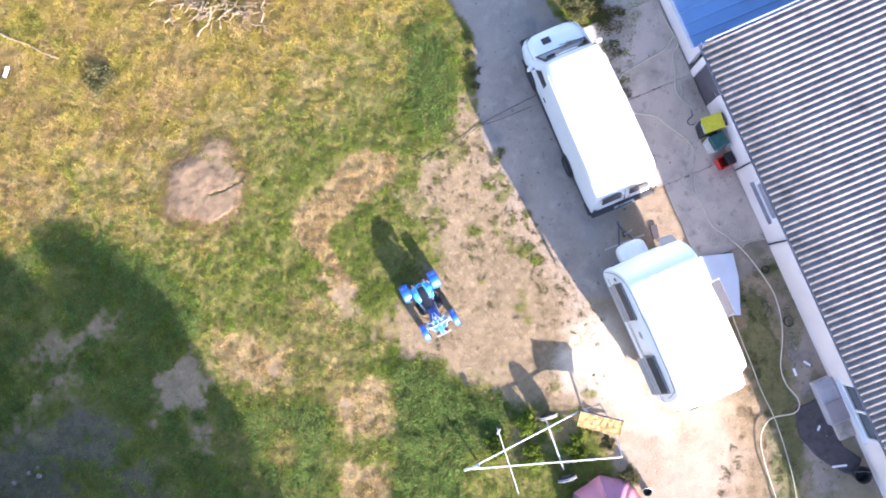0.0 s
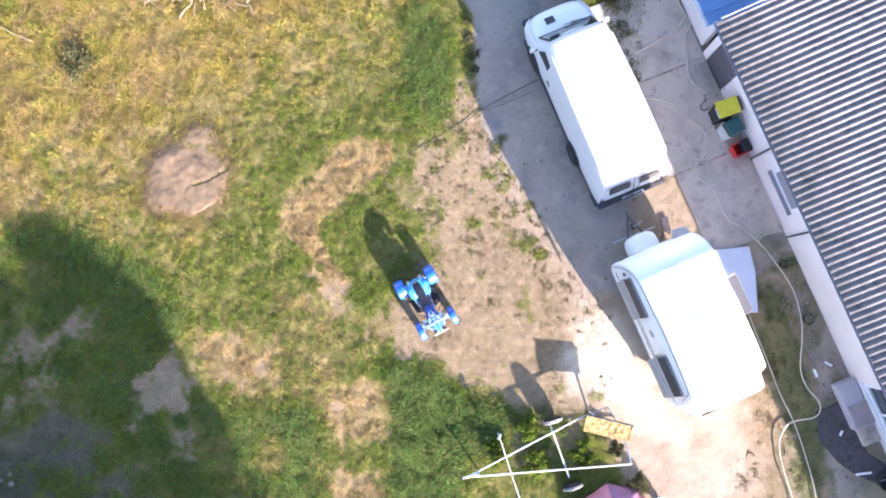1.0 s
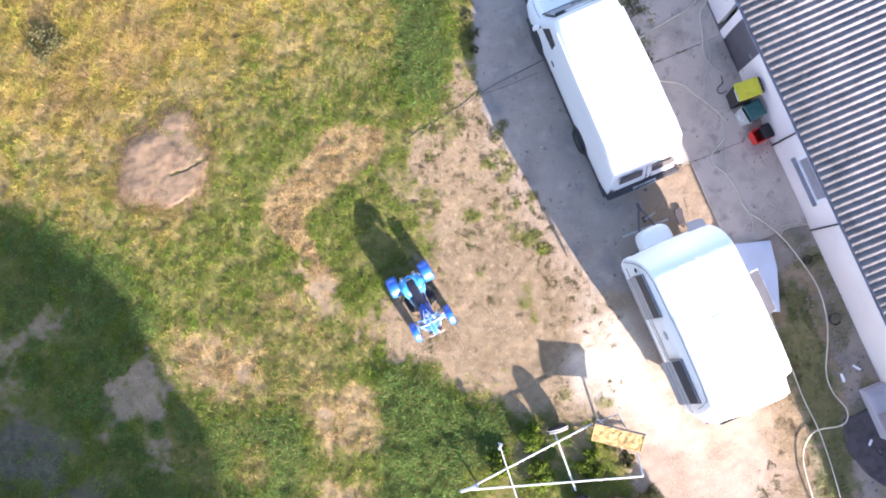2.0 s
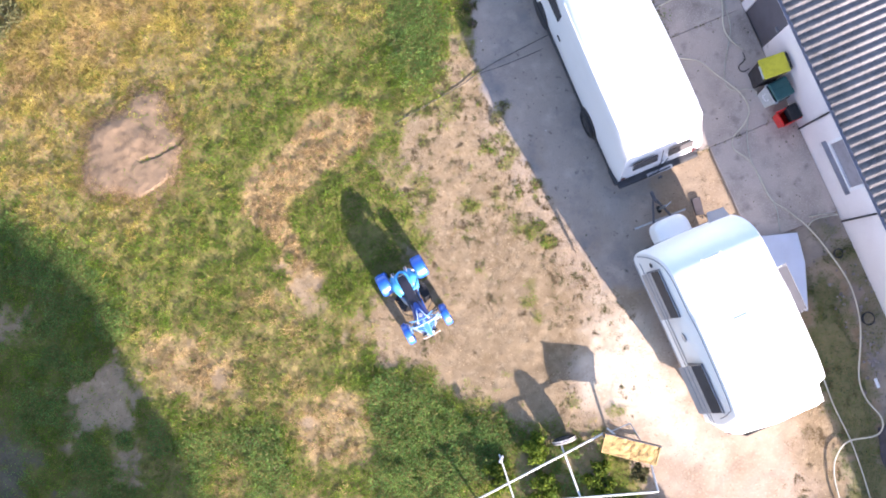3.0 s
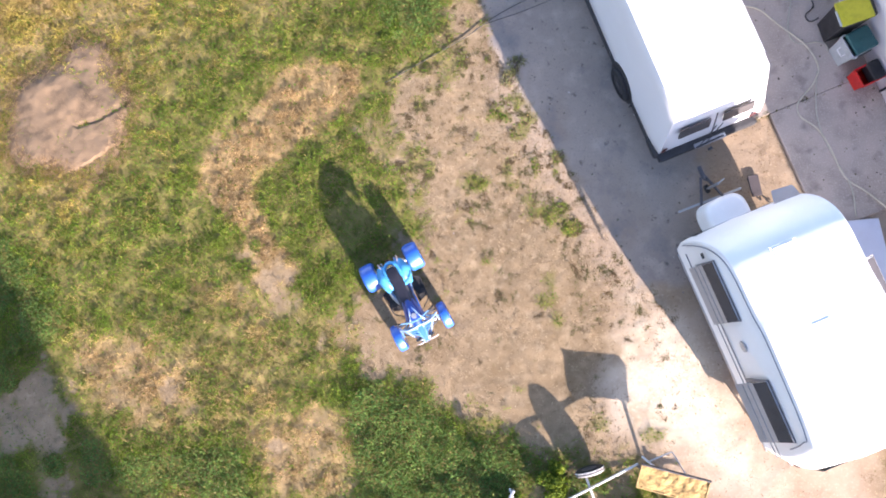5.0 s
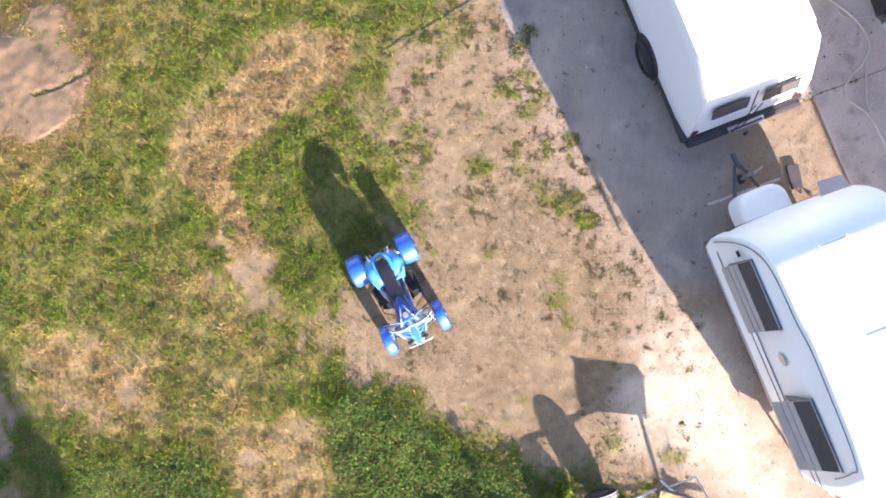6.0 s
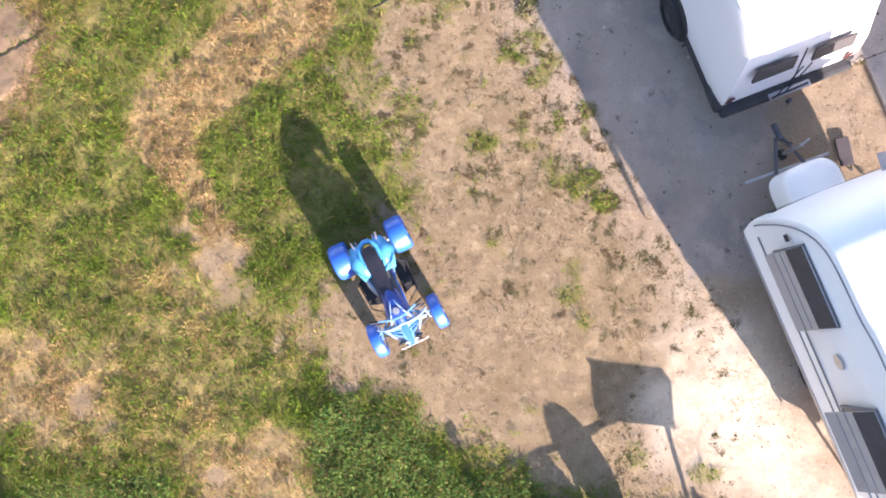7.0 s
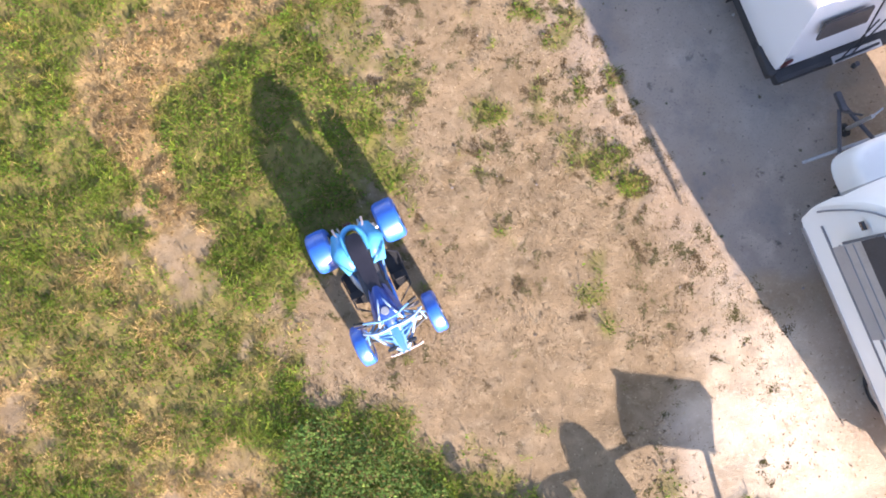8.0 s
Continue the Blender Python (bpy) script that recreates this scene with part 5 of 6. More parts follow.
    for s in (-1, 1):
        part("bumper_mount", tube([(s * 0.11, 0.925, 0.40), (s * 0.09, 0.78, 0.36)], 0.012, 6), DARK_STEEL, fb)
        part("side_panel", slab([(s * 0.09, 0.08, 0.72), (s * 0.115, 0.10, 0.64), (s * 0.20, 0.46, 0.66), (s * 0.145, 0.46, 0.76)][::-s], 0.012), LAVENDER, root, "lavender side panel beside the tank")
        part("front_cage", tube(smooth_line([(0, 0.60, 0.76), (s * 0.14, 0.61, 0.75), (s * 0.27, 0.585, 0.70), (s * 0.38, 0.53, 0.60)], 4), 0.017, 8), CAGE_BLUE, root)
        part("front_cage", tube(smooth_line([(s * 0.27, 0.585, 0.70), (s * 0.20, 0.72, 0.67), (s * 0.10, 0.84, 0.62), (0, 0.92, 0.58)], 4), 0.016, 8), CAGE_BLUE, root)
        part("front_cage", tube([(s * 0.06, 0.61, 0.755), (s * 0.02, 0.91, 0.59)], 0.012, 6), CAGE_BLUE, root)
        part("grab_handle", tube(smooth_line([(s * 0.10, -0.56, 0.70), (s * 0.17, -0.66, 0.72), (s * 0.19, -0.76, 0.70)], 4), 0.016, 8), GRAB_ALLOY, root, "pinkish alloy rear grab handle")
        part("tank_stripe", tube(smooth_line([(s * 0.012, 0.20, 0.822), (s * 0.055, 0.32, 0.862), (s * 0.10, 0.44, 0.842), (s * 0.15, 0.55, 0.77)], 4), 0.013, 6), CAGE_BLUE, root, "pale stripe along the tank cover")
    part("tail_lamp", box((0.10, 0.03, 0.05), (0, -0.74, 0.70), 0.01), TAIL_LENS, root)
    return root


quad()

# ---- paving by the house ----
CONCRETE = material("old_concrete", (0.45, 0.385, 0.335), 0.92, vary=0.22, size=0.9, grain=0.03, bump=0.3, stain=0.7, per_object=0.06)


def pavement():
    root = thing("pavement", "stained old concrete slabs along the house wall", "pavement", HOUSE, kind="structure")
    for y0, y1, w in ((-5.30, -2.773, -1.85), (-2.767, 0.027, -2.1), (0.033, 2.63, -2.75), (2.636, 5.0, -1.4)):
        for x0, x1 in ((w, 0.262),):
            part("slab", box((x1 - x0, y1 - y0, 0.09), ((x0 + x1) / 2, (y0 + y1) / 2, 0.005 + 0.006 * random.random()), 0.012, 1), CONCRETE, root)
    return root


pavement()

# ---- hoses and cables ----
HOSE_CREAM = material("cream_hose", (0.56, 0.52, 0.41), 0.5, vary=0.12, size=0.3, grain=0.02)
HOSE_GREEN = material("faded_green_hose", (0.46, 0.44, 0.36), 0.5, vary=0.12, size=0.3, grain=0.02)
CABLE_BLACK = material("black_cable", (0.03, 0.03, 0.03), 0.6)


def hose(name, label, line, r, mat, z=0.055):
    """A line lying on the ground, with a slight rise and fall."""
    pts = smooth_line([(x, y, z + r + 0.01 * math.sin(3.1 * i)) for i, (x, y) in enumerate(line)], 7)
    ob = part(name, tube(pts, r, 8), mat, None, label, True)
    ob["category"] = "hose" if "hose" in name else "cable"
    return ob


hose("garden_hose", "cream garden hose lying over the concrete slabs", [(5.3, 4.9), (5.4, 5.06), (5.61, 5.36), (5.92, 5.55), (6.43, 5.85), (6.86, 6.11), (7.16, 6.54)], 0.021, HOSE_CREAM)
hose("garden_hose", "cream hose running along the slabs to the bins", [(6.71, 7.34), (6.96, 6.9), (7.16, 6.54), (7.27, 6.28), (7.11, 5.93), (7.16, 5.4), (7.18, 4.88), (7.34, 4.56), (7.68, 4.3)], 0.019, HOSE_CREAM)
hose("garden_hose", "long cream hose winding from the van past the caravan", [(5.4, 4.27), (5.56, 4.24), (6.07, 4.14), (6.58, 4.05), (6.98, 3.73), (7.49, 3.32), (7.73, 2.9), (7.63, 2.56), (7.35, 2.2), (7.36, 1.92), (7.7, 1.66), (7.93, 1.27), (8.19, 0.73), (8.6, 0.43), (9.04, 0.05), (9.47, -0.5),
     (9.93, -1.25), (10.12, -2.0), (10.14, -2.6), (10.07, -3.4), (10.22, -3.89), (10.53, -4.29), (10.56, -4.57), (10.36, -4.74), (9.79, -4.87), (9.51, -5.2), (9.45, -5.61), (9.55, -6.17), (9.74, -6.81), (9.84, -7.16), (9.95, -7.7)], 0.018, HOSE_CREAM)
hose("garden_hose", "faded hose running from the caravan over shaded grass", [(8.55, -1.5), (8.69, -1.84), (8.95, -2.59), (9.26, -3.41), (9.49, -4.06), (9.82, -4.79), (10.02, -5.36), (10.2, -6.0), (10.38, -6.8), (10.46, -7.6)], 0.015, HOSE_GREEN)
hose("garden_hose", "faded hose branching off towards the caravan", [(7.71, 2.8), (7.67, 2.2), (7.73, 1.73), (7.95, 1.19), (8.13, 0.86), (8.31, 0.5), (8.38, -0.03)], 0.015, HOSE_GREEN)
hose("garden_hose", "thin pale hose looping past the bins", [(7.14, 5.75), (7.26, 5.3), (7.34, 4.82), (7.25, 4.28), (7.17, 3.75), (7.2, 3.49), (7.31, 3.37), (7.49, 3.34), (7.74, 3.38), (7.89, 3.32), (7.94, 3.2)], 0.014, HOSE_GREEN)
hose("garden_hose", "pale hose end running to the house wall", [(9.01, 0.05), (9.12, 0.2), (9.3, 0.28), (9.64, 0.35), (9.72, 0.34)], 0.013, HOSE_GREEN)
hose("garden_hose", "thin pale hose beside another at the wall", [(9.04, 0.30), (9.3, 0.36), (9.61, 0.38), (9.72, 0.36)], 0.014, HOSE_GREEN)
hose("power_cable", "short black lead curled beside the bins", [(7.62, 4.25), (7.66, 4.08), (7.52, 3.93), (7.54, 3.82), (7.63, 3.79), (7.76, 3.86)], 0.012, CABLE_BLACK)
hose("power_cable", "black cable lying across the drive to the van", [(-0.73, 2.59), (0.19, 3.12), (0.97, 3.58), (1.63, 4.04), (3.0, 4.75)], 0.008, CABLE_BLACK, 0.02)
hose("power_cable", "thin black cable beside another across the drive", [(0.97, 3.58), (1.23, 3.77), (1.95, 4.02), (2.86, 4.40)], 0.006, CABLE_BLACK, 0.02)

# ---- bins by the wall ----
YELLOW_LID = material("yellow_lid", (0.62, 0.56, 0.04), 0.45, vary=0.12, size=0.15, grain=0.02, stain=0.3)
TEAL_LID = material("teal_lid", (0.02, 0.10, 0.10), 0.5, vary=0.1, size=0.15)
RED_TUB = material("red_tub", (0.66, 0.025, 0.02), 0.4, vary=0.1, size=0.15)
PALE_TUB = material("pale_tub", (0.44, 0.48, 0.50), 0.5, vary=0.1, size=0.2)
CHARCOAL = material("charcoal_bin", (0.028, 0.027, 0.030), 0.7, vary=0.15, size=0.2)


def tapered(w0, d0, w1, d1, z0, z1, wall=0.02, floor=0.03):
    """An open tub with sloping sides."""
    q = lambda w, d, z: [(-w / 2, -d / 2, z), (w / 2, -d / 2, z), (w / 2, d / 2, z), (-w / 2, d / 2, z)]
    bm = loft([q(w0, d0, z0), q(w1, d1, z1), q(w1 - 2 * wall, d1 - 2 * wall, z1), q(w0 - 2 * wall, d0 - 2 * wall, z0 + floor)])
    bmesh.ops.bevel(bm, geom=bm.edges[:], offset=0.006, segments=1, affect="EDGES")
    return bm


def wheeled_bin():
    root = thing("wheelie_bin", "charcoal wheeled bin with a yellow lid by the wall", "bin", HOUSE @ pose(-0.16, -1.70, 0.05, 0, 0, -4) @ Matrix.Diagonal((1, 1, 1.12, 1)))
    bin_body = tapered(0.42, 0.38, 0.54, 0.44, 0.03, 0.92)
    for v in bin_body.verts:
        v.co.x += 0.04 * (1 - v.co.z / 0.92)
    part("body", bin_body, CHARCOAL, root)
    lid = part("lid", box((0.60, 0.46, 0.05), (0, 0, 0.955), 0.02, turn=pose(0, 0, 0, 0, -3, 0)), YELLOW_LID, root, "bright yellow lid")
    part("lid_rib", box((0.40, 0.30, 0.02), (-0.03, 0, 0.985), 0.01), YELLOW_LID, lid)
    part("lid_grip", box((0.03, 0.30, 0.03), (-0.32, -0.06, 0.95), 0.01), PALE_TUB, lid, "pale grip bar")
    part("hinge", box((0.07, 0.40, 0.07), (0.31, 0.02, 0.95), 0.02), BLACK_PLASTIC, root, "dark lid hinge")
    part("handle", tube([(0.33, -0.20, 0.93), (0.36, -0.18, 0.95), (0.36, 0.18, 0.95), (0.33, 0.20, 0.93)], 0.016, 6), CHARCOAL, root)
    for s in (-1, 1):
        w = part("wheel", cyl(0.10, 0.05, (0.24, s * 0.20, 0.10), "y", 16), RUBBER, root)
        part("hub", cyl(0.04, 0.06, (0.24, s * 0.20, 0.10), "y", 10), STEEL, w)


def lidded_tub():
    root = thing("storage_tub", "pale plastic tub with a dark teal lid", "tub", HOUSE @ pose(-0.10, -2.21, 0.05, 0, 0, 6))
    part("body", tapered(0.40, 0.36, 0.50, 0.45, 0.0, 0.70), PALE_TUB, root)
    lid = part("lid", box((0.45, 0.44, 0.08), (0.03, 0.0, 0.73), 0.06, 3), TEAL_LID, root, "dark teal lid")
    part("grip", box((0.16, 0.06, 0.03), (0.03, 0, 0.772), 0.012), TEAL_LID, lid)
    part("carry_handle", tube([(-0.25, -0.08, 0.52), (-0.31, -0.07, 0.47), (-0.31, 0.07, 0.47), (-0.25, 0.08, 0.52)], 0.012, 6), WINDOW_FRAME, root, "white carrying handle")
    part("side_strap", box((0.34, 0.025, 0.07), (0.0, -0.235, 0.58), 0.008), BLACK_PLASTIC, root, "black strip along the side of the tub")
    for s in (-1, 1):
        part("clip", box((0.05, 0.02, 0.10), (-0.20, s * 0.235, 0.66), 0.006), PALE_TUB, root)


def open_tub():
    root = thing("red_tub", "open red plastic tub standing on the concrete", "tub", HOUSE @ pose(-0.02, -2.81, 0.05, 0, 0, 4))
    part("body", tapered(0.36, 0.30, 0.46, 0.36, 0.0, 0.42), RED_TUB, root)
    part("rim", frame_of([(-0.24, -0.19, 0.42), (0.24, -0.19, 0.42), (0.24, 0.19, 0.42), (-0.24, 0.19, 0.42)], 0.025, 0.02), RED_TUB, root)
    part("contents", box((0.26, 0.38, 0.26), (0.135, 0.01, 0.33), 0.05, 3), RUBBER, root, "dark rubbish heaped at one end of the tub")


wheeled_bin()
lidded_tub()
open_tub()
TARP = material("dark_mat", (0.07, 0.06, 0.065), 0.9, vary=0.2, size=0.2)


# ---- panel beside the caravan ----


def loose_panel():
    root = thing("loose_panel", "pale flat panel laid on wooden battens beside the caravan", "panel", pose(8.297, -0.991, 0))
    part("panel", slab([(-0.50, -0.93, 0.18), (0.61, -0.90, 0.18), (0.57, 0.22, 0.18), (0.42, 0.91, 0.18), (-0.56, 0.81, 0.18)], 0.04), PALE_PANEL, root)
    part("edge_strip", tube([(0.615, -0.90, 0.19), (0.575, 0.22, 0.19), (0.425, 0.915, 0.19), (-0.56, 0.815, 0.19)], 0.012, 6), STEEL, root)
    for y in (-0.6, 0.0, 0.6):
        part("batten", box((0.84, 0.08, 0.17), (0, y, 0.085), 0.006, 1), DEAD_WOOD, root)


DEAD_WOOD = material("dead_wood", (0.29, 0.215, 0.14), 0.9, vary=0.2, size=0.3, grain=0.02, per_object=0.25)
loose_panel()


# ---- trailer with its V-shaped drawbar ----
WOOD_BOX = material("weathered_board", (0.46, 0.30, 0.12), 0.85, vary=0.2, size=0.2, grain=0.02, stain=0.3, per_object=0.12)
STRAW_FILL = material("straw_fill", (0.40, 0.262, 0.095), 0.9, vary=0.34, size=0.12, grain=0.012, bump=0.7, stain=0.75)


FADED_GUARD = material("faded_mudguard", (0.26, 0.24, 0.23), 0.7, vary=0.2, size=0.12, grain=0.01, stain=0.5)


def trailer():
    root = thing("trailer", "stripped white trailer frame with a V-shaped drawbar", "trailer")
    z = 0.47
    tip, up, low = (1.00, -6.37, z), (4.16, -4.69, z), (5.38, -5.97, z)

    def bar(name, a, b, r=0.026, mat=WHITE_TUBE, parent=root):
        a, b = Vector(a), Vector(b)
        turn = (b - a).to_track_quat("Y", "Z").to_matrix().to_4x4()
        return part(name, box((2 * r, (b - a).length, 2 * r), (a + b) / 2, 0.008, 1, turn), mat, parent)

    bar("drawbar_beam", tip, up, 0.020)
    bar("drawbar_beam", (tip[0] + 0.1, tip[1], z), low, 0.020)
    bar("front_cross_bar", (1.80, -5.18, z + 0.04), (2.42, -7.04, z + 0.04), 0.016)
    bar("axle_beam", (3.22, -4.98, z - 0.05), (3.72, -6.36, z - 0.05), 0.022)
    bar("rear_brace", (5.20, -5.06, 0.12), low, 0.02)
    bar("coupling", (0.84, -6.42, z), (1.30, -6.27, z), 0.036, STEEL)
    bar("jack", (1.28, -6.30, 0.02), (1.28, -6.30, 0.58), 0.024, STEEL)
    bar("lamp_bracket", (1.80, -5.36, z + 0.09), (1.88, -5.20, z + 0.09), 0.028, STEEL)
    for x, y, side in ((3.30, -4.88, -1), (3.82, -6.62, 1)):
        w = part("wheel", cyl(0.155, 0.09, (0, 0, 0), "x", 20), DARK_STEEL, root)
        t = bmesh.new()
        rings = []
        for k in range(24):
            a = 2 * math.pi * k / 24
            rings.append([(u * 0.10, math.cos(a) * 0.275 * v, math.sin(a) * 0.275 * v) for u, v in ((-0.5, 0.55), (-0.5, 0.88), (-0.3, 1), (0.3, 1), (0.5, 0.88), (0.5, 0.55))])
        loft(rings + rings[:1], cap=False, closed=False, bm=t)
        part("tyre", flag_smooth(t, 0.6), RUBBER, w)
        w.matrix_basis = pose(x, y, 0.275, 0, 0, -72.5)
        g = bmesh.new()
        arc = [(math.cos(a) * 0.29, math.sin(a) * 0.29) for a in np.linspace(0.35, math.pi - 0.35, 9)]
        loft([[(u, c, d) for c, d in arc] for u in (-0.035, 0.035)], cap=False, closed=False, bm=g)
        guard = part("mudguard", flag_smooth(g, 0.9), FADED_GUARD, root)
        part("mudguard_edge", tube([(0.04 * side, c * 1.01, d * 1.01) for c, d in arc], 0.008, 6), WHITE_TUBE, guard, "pale mudguard edge")
        guard.modifiers.new("thick", "SOLIDIFY").thickness = 0.006
        guard.matrix_basis = pose(x, y, 0.275, 0, 0, -72.5)
    # tray of boards on the rear corner
    m = pose(4.74, -4.99, 0.665, 11.0, -3.0, -12.7)
    tray = new("tray")
    tray.parent, tray.matrix_basis = root, m
    tray["label"] = "shallow wooden tray strewn with straw"
    for k in range(3):
        part("board", box((1.20, 0.136, 0.022), (0, -0.14 + 0.14 * k, 0.0), 0.004, 1), WOOD_BOX, tray)
    part("side_board", box((1.26, 0.024, 0.09), (0, 0.225, 0.03), 0.004, 1), DARK_STEEL, tray)
    part("side_board", box((1.24, 0.020, 0.05), (0, -0.222, 0.015), 0.004, 1), WOOD_BOX, tray)
    for x in (-0.61, 0.61):
        part("end_board", box((0.022, 0.42, 0.06), (x, 0, 0.02), 0.004, 1), WOOD_BOX, tray)
    fill = bmesh.new()
    bmesh.ops.create_grid(fill, x_segments=44, y_segments=28, size=0.5)
    for v in fill.verts:
        x, y = v.co.x * 1.19, v.co.y * 0.42
        v.co = Vector((x, y, 0.034 + 0.020 * noise.noise(Vector((x * 9, y * 9, 0))) + 0.008 * noise.noise(Vector((x * 26, y * 26, 3)))))
    part("straw", fill, STRAW_FILL, tray)
    bar("prop_leg", (4.32, -4.64, 0.02), (5.16, -5.30, 0.64), 0.02)
    bar("post", (4.16, -4.72, 0.44), (4.18, -4.76, 0.66), 0.022, DARK_STEEL)
    bar("handle_bar", (4.28, -4.62, 0.66), (4.74, -4.43, 0.62), 0.012, STEEL)
    bar("handle_bar", (4.74, -4.43, 0.62), (4.98, -4.84, 0.70), 0.012, STEEL)
    return root


trailer()


# ---- pink parasol lying open ----
PINK = material("pink_fabric", (0.62, 0.24, 0.28), 0.85, vary=0.08, size=0.4, grain=0.008)
MAUVE = material("mauve_fabric", (0.34, 0.16, 0.24), 0.85, vary=0.08, size=0.4, grain=0.008)


def parasol():
    root = thing("parasol", "pink and mauve parasol lying open on the ground", "parasol", pose(5.00, -7.70, 0.0, 5, 4, 12))
    n, r, h = 8, 1.18, 0.62
    for k in range(n):
        a0, a1 = 2 * math.pi * k / n, 2 * math.pi * (k + 1) / n
        rows = []
        for f in np.linspace(0.04, 1, 7):
            sag = 1 - 0.05 * f
            rows.append([(r * f * math.cos(a) * c, r * f * math.sin(a) * c, 0.08 + h * (1 - f * f)) for a, c in ((a0, 1), ((3 * a0 + a1) / 4, sag), ((a0 + a1) / 2, sag - 0.03 * f), ((a0 + 3 * a1) / 4, sag), (a1, 1))])
        p = part("panel", flag_smooth(loft(rows, cap=False, closed=False), 1.2), (PINK, MAUVE)[k % 2], root)
        p.modifiers.new("thick", "SOLIDIFY").thickness = 0.006
        part("rib", tube([(r * f * math.cos(a0), r * f * math.sin(a0), 0.07 + h * (1 - f * f)) for f in np.linspace(0.04, 1, 6)], 0.008, 6), STEEL, root)
    part("finial", cyl(0.03, 0.10, (0, 0, 0.08 + h), "z", 12), WHITE_TUBE, root)
    part("pole", cyl(0.02, 0.66, (0, 0, 0.37), "z", 12), WHITE_TUBE, root)


parasol()


# ---- the heap of old hay ----
HAY = material("old_hay", (0.205, 0.136, 0.078), 0.95, vary=0.26, size=0.35, grain=0.018, bump=0.9, stain=0.3)


def hay_heap():
    rs = random.Random(3)
    bm = bmesh.new()
    n, m = 190, 80
    crown = bm.verts.new((0, 0, 0.085))
    last = None
    for i in range(1, m + 1):
        f = i / m
        row = []
        for k in range(n):
            a = 2 * math.pi * k / n
            edge = 1 + 0.09 * math.sin(3 * a + 1) + 0.06 * math.sin(5 * a) + 0.015 * rs.uniform(-1, 1)
            x, y = 1.48 * f * edge * math.cos(a), 1.32 * f * edge * math.sin(a)
            z = 0.080 * (1 - f ** 8) - 0.02 * f + 0.035 * noise.noise(Vector((x * 1.7, y * 1.7, 0))) + 0.012 * noise.noise(Vector((x * 6, y * 6, 2)))
            # a crack across the crown, and a lower lip beyond it
            sd = 0.8 * (y + 0.296 + (x + 0.216) - 0.33 * (x + 0.216) ** 2) + 0.008 * math.sin(13 * x)
            z -= 0.032 * max(0, 1 - sd / 0.14) * (sd > 0) * (-0.22 < x < 0.90) + 0.035 * ((x + 0.89) * 0.48 + (y + 0.74) * 0.88 < 0)
            row.append(bm.verts.new((x, y, z)))
        for k in range(n):
            j = (k + 1) % n
            bm.faces.new((crown, row[k], row[j]) if last is None else (last[k], row[k], row[j], last[j]))
        last = row
    bmesh.ops.recalc_face_normals(bm, faces=bm.faces[:])
    root = thing("hay_heap", "low flattened brown heap of old hay in grass", "heap", pose(-7.12, 1.98, 0.0, 0, 0, 62))
    part("mound", flag_smooth(bm, 1.5), HAY, root)
    r2 = np.random.RandomState(9)
    k = 5000
    a, f = r2.rand(k) * 6.283, (1 - 0.25 * r2.rand(k) ** 1.8) * 1.06
    edge = 1 + 0.09 * np.sin(3 * a + 1) + 0.06 * np.sin(5 * a)
    x, y = 1.48 * f * edge * np.cos(a), 1.32 * f * edge * np.sin(a)
    z = np.maximum(0.10 * (1 - f ** 8) - 0.01, 0.02)
    tone = np.array([(0.34, 0.228, 0.122), (0.27, 0.182, 0.098), (0.40, 0.28, 0.15)])[r2.randint(0, 3, k)]
    v, tone = blades(r2, x, y, z, 0.06 + 0.1 * r2.rand(k), 0.006 + 0.006 * r2.rand(k), 1.2 + 0.3 * r2.rand(k), tone)
    st = new("loose_straw", leaf_mesh("loose_straw", v, None, tone))
    st.parent = root
    st["kind"] = "stuff"


hay_heap()

# ---- brush pile, sticks and boards in the far meadow ----


def crooked(rs, a, b, r, bend=0.12, n=5):
    a, b = Vector(a), Vector(b)
    pts = [a.lerp(b, k / n) + Vector((rs.uniform(-1, 1), rs.uniform(-1, 1), rs.uniform(-0.3, 0.6))) * bend * (0 < k < n) for k in range(n + 1)]
    return tube(smooth_line(pts, 3), r, 6, taper=r * 0.4)


def brush_pile():
    rs = random.Random(12)
    root = thing("brush_pile", "heap of pale dry cut branches on the grass", "brush pile")
    for k in range(110):
        x, y, a = rs.uniform(-8.7, -5.4), rs.uniform(7.10, 8.9), rs.uniform(-0.7, 0.9) + (math.pi / 2 if rs.random() < 0.25 else 0)
        l, z = rs.uniform(0.2, 0.65), rs.uniform(0.04, 0.22)
        part("branch", crooked(rs, (x - l * math.cos(a), y - l * math.sin(a), max(0.03, z - 0.08)), (x + l * math.cos(a), y + l * math.sin(a), z), rs.uniform(0.012, 0.024)), DEAD_WOOD, root, smooth=True)


brush_pile()
rs_ = random.Random(5)
tagged(part("stick", crooked(rs_, (-14.58, 7.10, 0.10), (-11.91, 5.97, 0.12), 0.028, 0.04), DEAD_WOOD, None, "", True), "long straight pale stick lying in the meadow", "stick")
tagged(part("board", box((0.12, 0.36, 0.03), (-13.60, 5.57, 0.09), 0.005, 1, pose(0, 0, 0, 0, 0, -15)), WINDOW_FRAME), "short white board lying in dry grass", "board")


